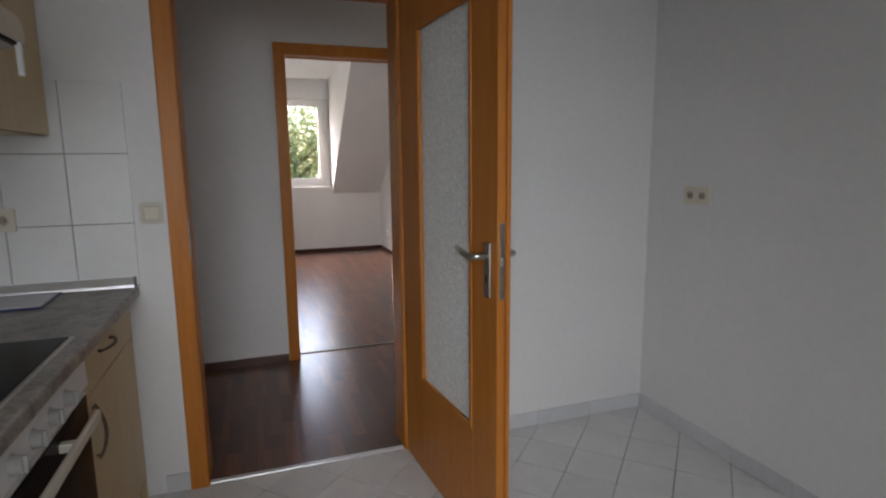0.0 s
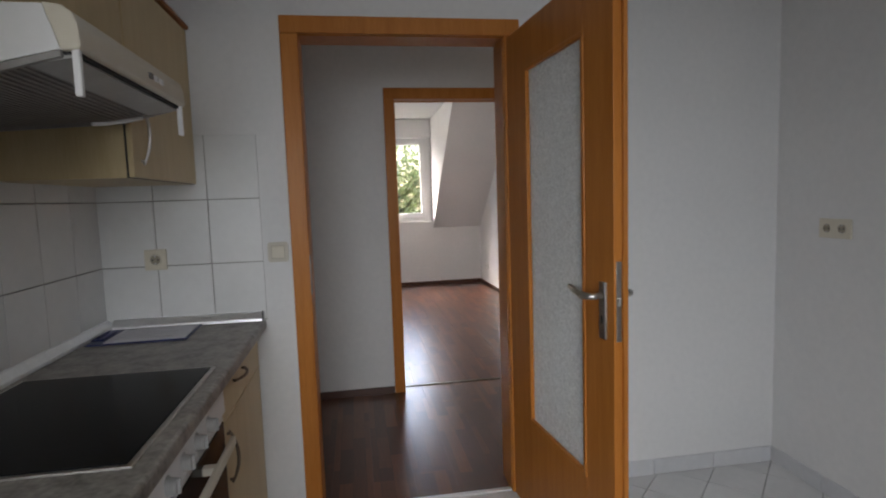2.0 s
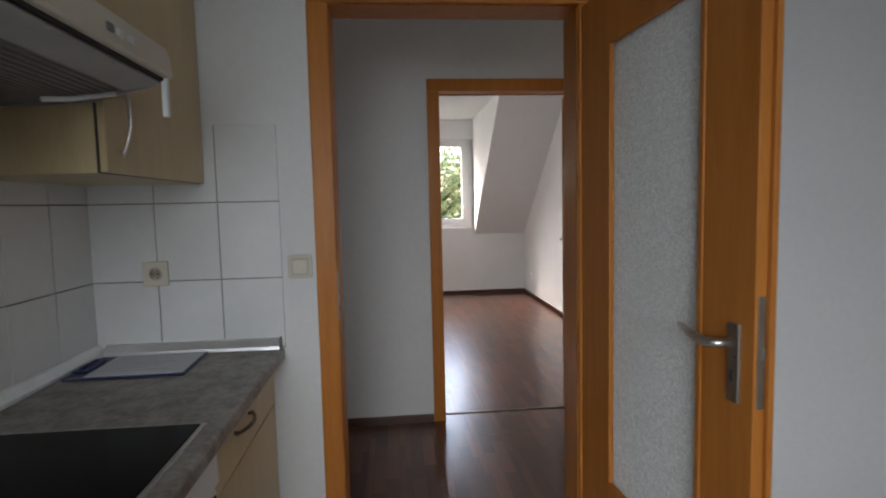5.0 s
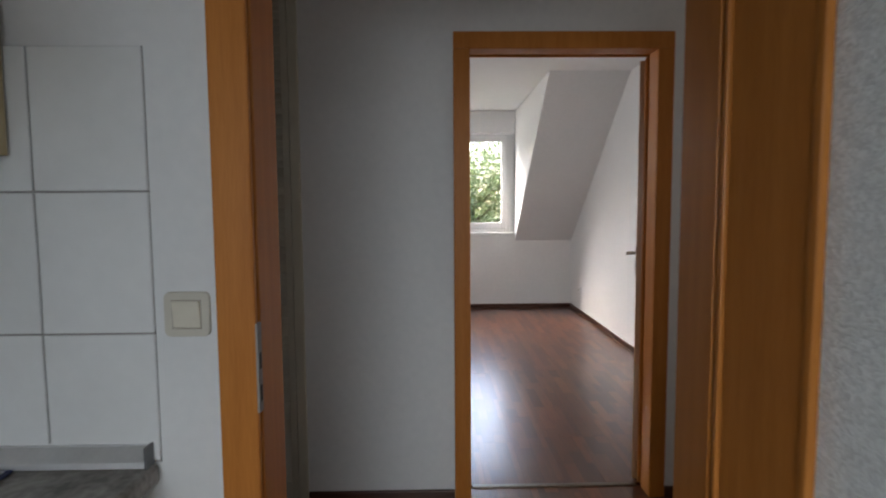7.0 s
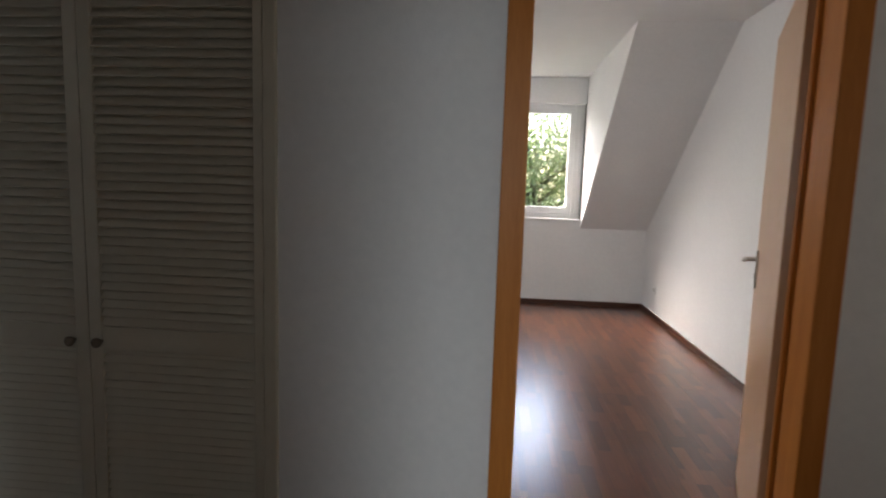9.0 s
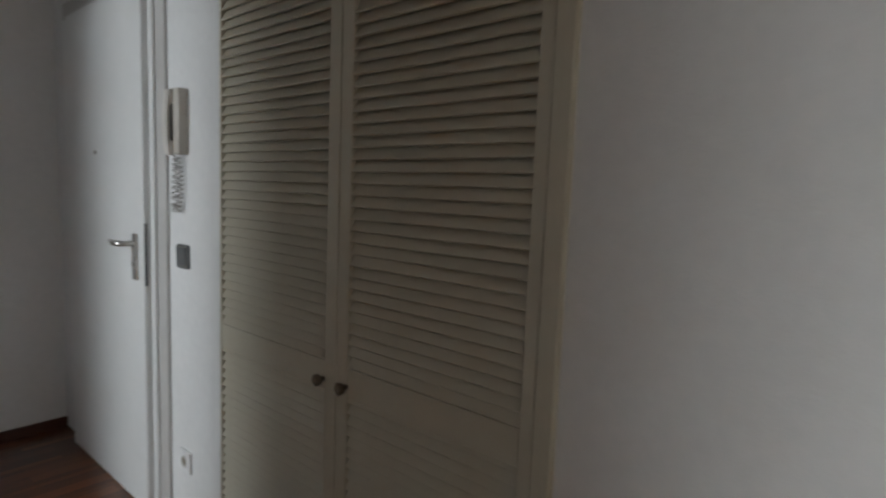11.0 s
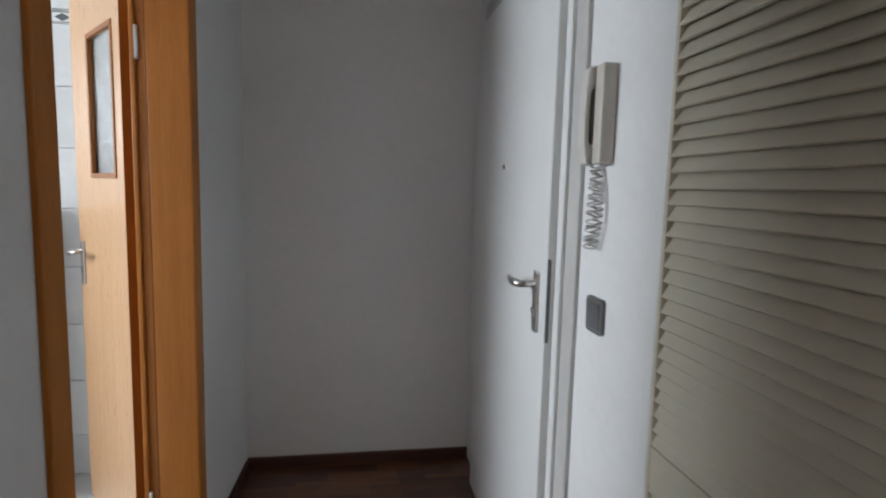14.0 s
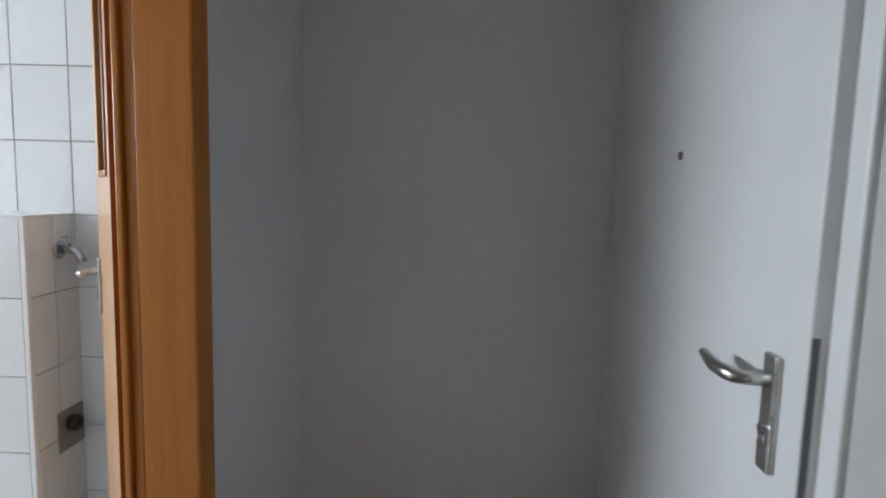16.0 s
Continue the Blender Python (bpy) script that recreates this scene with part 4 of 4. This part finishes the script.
hs = part("handset", prism([(HN - 0.030, 1.38), (HN - 0.048, 1.385), (HN - 0.055, 1.43), (HN - 0.057, 1.49), (HN - 0.055, 1.55), (HN - 0.048, 1.60), (HN - 0.030, 1.607), (HN - 0.030, 1.565), (HN - 0.042, 1.545), (HN - 0.043, 1.49), (HN - 0.042, 1.435), (HN - 0.030, 1.42)], "x", -1.757, -1.720, 0.005), HANDSET, ic, "pale grey-beige curved handset")
cord = []
for i in range(15 * 12):
    u = i / (15 * 12)
    a = 2 * math.pi * i / 12
    cord.append((-1.728 - 0.014 * u + 0.010 * math.cos(a), HN - 0.020 + 0.012 * math.sin(a), 1.374 - 0.185 * u + 0.004 * math.sin(a * 0.37)))
for i in range(13 * 12):
    u = i / (13 * 12)
    a = 2 * math.pi * i / 12
    cord.append((-1.728 + 0.024 * math.sin(u * math.pi) + 0.009 * math.cos(a), HN - 0.02 + 0.012 * math.sin(a), 1.19 + 0.195 * u))
part("coiled_cord", tube(bmesh.new(), cord, 0.0022, 5), FRAME_GREY, ic, "grey-beige coiled cord")

# ---- bath ----
bb = thing("pipe_casing", (-2.85, -1.0, 0), "white tiled pipe casing against the bath wall", "pipe casing", kind="structure")
BXF, BYF, BTOP = -2.878, -0.460, 1.195
part("core", box(-3.108, BXF, -2.5, BYF, 0, BTOP), GROUT, bb)
tp = thing("water_tap", (-2.9, BYF, 1.1), "chrome water tap on the tiled casing", "tap")
part("rosette", tube(bmesh.new(), [(-3.005, BYF, 1.085), (-3.005, BYF + 0.018, 1.085), (-3.005, BYF + 0.024, 1.085)], [0.034, 0.031, 0.02], 16), DARK_CHROME, tp)
part("spout", tube(bmesh.new(), [(-3.005, BYF + 0.015, 1.085), (-3.005, BYF + 0.05, 1.087), (-3.005, BYF + 0.075, 1.082), (-3.005, BYF + 0.092, 1.062), (-3.005, BYF + 0.096, 1.045)], [0.012, 0.016, 0.014, 0.012, 0.016], 12), DARK_CHROME, tp)
part("valve_knob", bx(tube(bmesh.new(), [(-3.005, BYF + 0.052, 1.09), (-3.005, BYF + 0.052, 1.130)], 0.006, 10), -3.035, -2.975, BYF + 0.048, BYF + 0.056, 1.126, 1.134, 0.003), DARK_CHROME, tp)
dc = thing("drain_plate", (-2.9, BYF, 0.47), "steel drain cover plate with black plug", "drain plate")
part("plate", box(-3.088, -2.962, BYF + 0.008, BYF + 0.0185, 0.385, 0.53, 0.003), FILTER, dc)
part("plug", tube(bmesh.new(), [(-3.024, BYF + 0.016, 0.475), (-3.024, BYF + 0.04, 0.475), (-3.024, BYF + 0.05, 0.475)], [0.026, 0.026, 0.018], 16), BLACK, dc, "black rubber plug")

# ---- tree outside the bedroom window ----
def tree(x, y, z, height, spread, leaves, seed, label):
    rnd = random.Random(seed)
    root = thing("tree", (x, y, z), label, "tree")
    bm = bmesh.new()
    tube(bm, [(x, y, z), (x + 0.1, y, z + height * 0.3), (x - 0.1, y + 0.1, z + height * 0.6), (x, y, z + height * 0.92)], [0.3, 0.24, 0.15, 0.03], 8)
    tips = []
    for i in range(26):
        a = rnd.uniform(0, 2 * math.pi)
        h0 = z + height * rnd.uniform(0.3, 0.8)
        reach = spread * rnd.uniform(0.45, 1.0) * (1.15 - 0.6 * abs((h0 - z) / height - 0.5))
        tip = Vector((x + reach * math.cos(a), y + reach * math.sin(a), h0 + reach * rnd.uniform(0.15, 0.7)))
        mid = Vector((x, y, h0)).lerp(tip, 0.5) + Vector((0, 0, 0.25))
        tube(bm, [(x, y, h0), mid, tip], [0.09, 0.05, 0.012], 6)
        tips += [tip, mid.lerp(tip, 0.5), mid]
    part("trunk", bm, BARK, root)
    verts, faces = [], []
    for i in range(leaves):
        c = rnd.choice(tips)
        p = c + Vector((rnd.gauss(0, 0.75), rnd.gauss(0, 0.75), rnd.gauss(0, 0.6)))
        n = Vector((rnd.gauss(0, 1), rnd.gauss(0, 1), rnd.gauss(0.6, 1))).normalized()
        u = n.orthogonal().normalized()
        v = n.cross(u)
        s = rnd.uniform(0.04, 0.085)
        k = len(verts)
        verts += [p - u * s, p + v * s * 0.5 + n * s * 0.15, p + u * s, p - v * s * 0.5 + n * s * 0.15]
        faces.append((k, k + 1, k + 2, k + 3))
    me = bpy.data.meshes.new("crown")
    me.from_pydata(verts, [], faces)
    me.materials.append(LEAF)
    crown = new("crown", me)
    crown.parent = root
    crown.matrix_parent_inverse = root.matrix_basis.inverted()
    tagged(crown, "dense green leaves", kind="stuff")
    return root


tree(1.6, 16.0, -6.3, 9.7, 3.4, 46000, 3, "leafy green broadleaf tree outside the window")
tree(-3.2, 19.0, -6.3, 10.4, 3.6, 22000, 5, "leafy green broadleaf tree outside the window")
tree(6.5, 20.0, -6.3, 9.0, 3.4, 9000, 8, "leafy green broadleaf tree farther off")

# ---- floors and tiles, piece by piece ----
def board_mesh(length, width, mt, thick=0.008):
    return mesh_of(box(-length / 2, length / 2, -width / 2, width / 2, -thick, 0, 0.0003, 1), mt)


def lay_boards(parent, x0, x1, y0, y1, seed):
    """Boards run along y, in rows across x, cut at the walls."""
    rnd = random.Random(seed)
    cache = {}
    wd, ln = 0.1935, 1.285
    x = x0
    while x < x1 - 0.005:
        w_ = min(wd, x1 - x)
        y = y0 - rnd.uniform(0.1, 0.9) * ln
        while y < y1 - 0.005:
            a, b = max(y, y0), min(y + ln, y1)
            if b - a > 0.01:
                key = (round(b - a, 3), round(w_, 3))
                if key not in cache:
                    cache[key] = board_mesh(b - a - 0.0002, w_ - 0.0002, LAMINATE)
                piece("floor_board", cache[key], pose(x + w_ / 2, (a + b) / 2, 0, 0, 0, 90), parent)
            y += ln
        x += wd


lay_boards(FLOOR_HALL, HE, 2.6, 0.03, 1.495, 1)
lay_boards(FLOOR_BED, -0.6, BEDX, 1.525, BEDY, 2)
solid("floor_bedroom_rest", box(-1.6, -0.6, 1.525, BEDY, -0.008, -0.001), LAMINATE, "dark brown laminate floor", "floor")


def tile_mesh(a, b, mt, thick=0.008, bev=0.0012):
    return mesh_of(box(-a / 2, a / 2, -thick, 0.0, -b / 2, b / 2, bev, 1), mt)


def tile_wall(parent, axis, face, sign, cols, rows, mt, skip=None, gap=0.0035, group_name="tile"):
    """Tiles on a wall: axis the wall looks along, face its place, cols and rows the joint lines."""
    cache = {}
    for c0, c1 in zip(cols, cols[1:]):
        for r0, r1 in zip(rows, rows[1:]):
            if skip and skip((c0 + c1) / 2, (r0 + r1) / 2):
                continue
            key = (round(c1 - c0, 4), round(r1 - r0, 4))
            if key not in cache:
                cache[key] = tile_mesh(key[0] - gap, key[1] - gap, mt)
            c, r = (c0 + c1) / 2, (r0 + r1) / 2
            if axis == "y":
                m = pose(c, face, r, 0, 0, 0 if sign < 0 else 180)
            else:
                m = pose(face, c, r, 0, 0, 90 if sign > 0 else -90)
            piece(group_name, cache[key], m, parent)


# kitchen splashback
sb = thing("splashback", (-0.49, 0, 1.2), "white glazed wall tiles with grey joints over the worktop", "splashback", kind="structure")
part("grout_bed", box(-0.796, -0.184, -0.004, 0.001, WORK, 1.61), GROUT, sb)
part("grout_bed", box(-0.801, -0.796, -3.2, 0.0, WORK, 1.61), GROUT, sb)
ROWS = [WORK + 0.004, 1.104, 1.3585, 1.611]
tile_wall(sb, "y", -0.001, -1, [-0.791, -0.583, -0.3815, -0.182], ROWS, TILE)
tile_wall(sb, "x", -0.7925, 1, [-3.2 + 0.0] + [-0.008 - 0.2033 * k for k in range(15, -1, -1)], ROWS, TILE)

# kitchen floor, tiles laid diagonally
kt = thing("floor_tiles_kitchen", (0.7, -1.8, 0), "pale grey floor tiles laid diagonally in the kitchen", "floor tiles", kind="structure")
PT = 0.2143
ft = mesh_of(box(-(PT - 0.004) / 2, (PT - 0.004) / 2, -(PT - 0.004) / 2, (PT - 0.004) / 2, -0.010, 0.0, 0.0012, 1), FLOOR_TILE)
R2 = math.sqrt(0.5)
for i in range(-30, 30):
    for j in range(-30, 30):
        s, d = 0.40 + (i + 0.5) * PT / R2, 1.549 + (j + 0.5) * PT / R2
        cx, cy = (s + d) / 2, (s - d) / 2
        if -0.35 < cx < KX1 + 0.12 and -3.72 < cy < 0.13:
            bmx = None
            if cx > KX1 - 0.13 or cy > -0.15:
                bmx = bmesh.new()
                bx(bmx, -(PT - 0.004) / 2, (PT - 0.004) / 2, -(PT - 0.004) / 2, (PT - 0.004) / 2, -0.010, 0.0)
                rot = pose(cx, cy, 0, 0, 0, 45)
                bmesh.ops.transform(bmx, matrix=rot, verts=bmx.verts[:])
                for co, no in (((KX1 - 0.002, 0, 0), (1, 0, 0)), ((0, 0.003, 0), (0, 1, 0))):
                    cut = bmesh.ops.bisect_plane(bmx, geom=bmx.verts[:] + bmx.edges[:] + bmx.faces[:], plane_co=co, plane_no=no, clear_outer=True)
                    edges = [e for e in cut["geom_cut"] if isinstance(e, bmesh.types.BMEdge)]
                    if edges:
                        bmesh.ops.holes_fill(bmx, edges=edges, sides=8)
                if len(bmx.faces) < 4:
                    bmx.free()
                    continue
                bmesh.ops.transform(bmx, matrix=rot.inverted(), verts=bmx.verts[:])
                piece("floor_tile", mesh_of(bmx, FLOOR_TILE), rot, kt)
            else:
                piece("floor_tile", ft, pose(cx, cy, 0, 0, 0, 45), kt)

# tiled skirting of the kitchen
sk = thing("skirting_tiles", (1.5, 0, 0), "grey-white tile skirting round the kitchen floor", "skirting", kind="structure")
for x0, x1, m0 in ((0.912, KX1 - 0.009, "n"), (-0.16, -0.0725, "n")):
    n = max(1, round((x1 - x0) / 0.3))
    for i in range(n):
        a, b = x0 + (x1 - x0) * i / n, x0 + (x1 - x0) * (i + 1) / n
        part("skirting_tile", box(a + 0.001, b - 0.001, -0.009, 0.001, 0.001, 0.075, 0.0015, 1), SKIRT_TILE, sk)
for i in range(11):
    a = -0.001 - i * 0.3
    part("skirting_tile", box(KX1 - 0.009, KX1 + 0.001, a - 0.299, a - 0.001, 0.001, 0.075, 0.0015, 1), SKIRT_TILE, sk)

# bath tiles
bw = thing("bath_wall_tiles", (-3.1, -0.5, 0), "white glazed bath wall tiles with an ornament border", "wall tiles", kind="structure")
TZ = [0.002] + [0.185 + 0.253 * k for k in range(8)]
COLS = [-0.45 + 0.2 * k for k in range(-9, 4)] + [0.235]
tile_wall(bw, "x", -3.10, 1, COLS, [z for z in TZ if z < 2.0], TILE, skip=lambda c, r: c < -0.46 and r < 1.19)
tile_wall(bw, "x", -3.10, 1, COLS, [2.014, 2.267, 2.52], TILE)
BZ = 1.985
bord = mesh_of(box(-0.098, 0.098, -0.008, 0.0, -0.026, 0.026, 0.0012, 1), PVC)
orn = prism([(-0.03, 0), (0, -0.016), (0.03, 0), (0, 0.016)], "y", -0.0092, -0.0075)
for s in (-1, 1):
    join(orn, prism([(s * 0.04, 0), (s * 0.075, -0.014), (s * 0.075, 0.014)], "y", -0.0092, -0.0075))
    bx(orn, -0.097, 0.097, -0.0092, -0.0075, s * 0.021 - 0.002, s * 0.021 + 0.002)
orn_me = mesh_of(orn, GREY_PLASTIC)
for c0, c1 in zip(COLS[:-1], COLS[1:-1]):
    m = pose(-3.10, (c0 + c1) / 2, 1.982, 0, 0, 90)
    tb = piece("border_tile", bord, m, bw)
    piece("ornament", orn_me, pose(0, 0, 0), tb)
tile_wall(bb, "y", BYF + 0.008, 1, [-3.10, -2.983, BXF], TZ[:6], TILE)
tile_wall(bb, "x", BXF + 0.008, 1, [-0.460 - 0.2 * k for k in range(10, -1, -1)], TZ[:6], TILE)
part("top_slab", box(-3.10, BXF + 0.0155, -2.5, BYF + 0.0155, BTOP + 0.0005, BTOP + 0.009, 0.002), TILE, bb)
part("corner_trim", box(BXF - 0.002, BXF + 0.0155, BYF - 0.002, BYF + 0.0155, 0.002, BTOP, 0.003), PVC, bb, "white corner trim")
bf_ = thing("bath_floor_tiles", (-2.0, -1.2, 0), "pale grey bath floor tiles", "floor tiles", kind="structure")
fm = mesh_of(box(-0.098, 0.098, -0.098, 0.098, -0.010, 0.0, 0.0012, 1), FLOOR_TILE)
for i in range(11):
    for j in range(14):
        piece("floor_tile", fm, pose(-3.0 + 0.2 * i, 0.13 - 0.2 * j, 0), bf_)
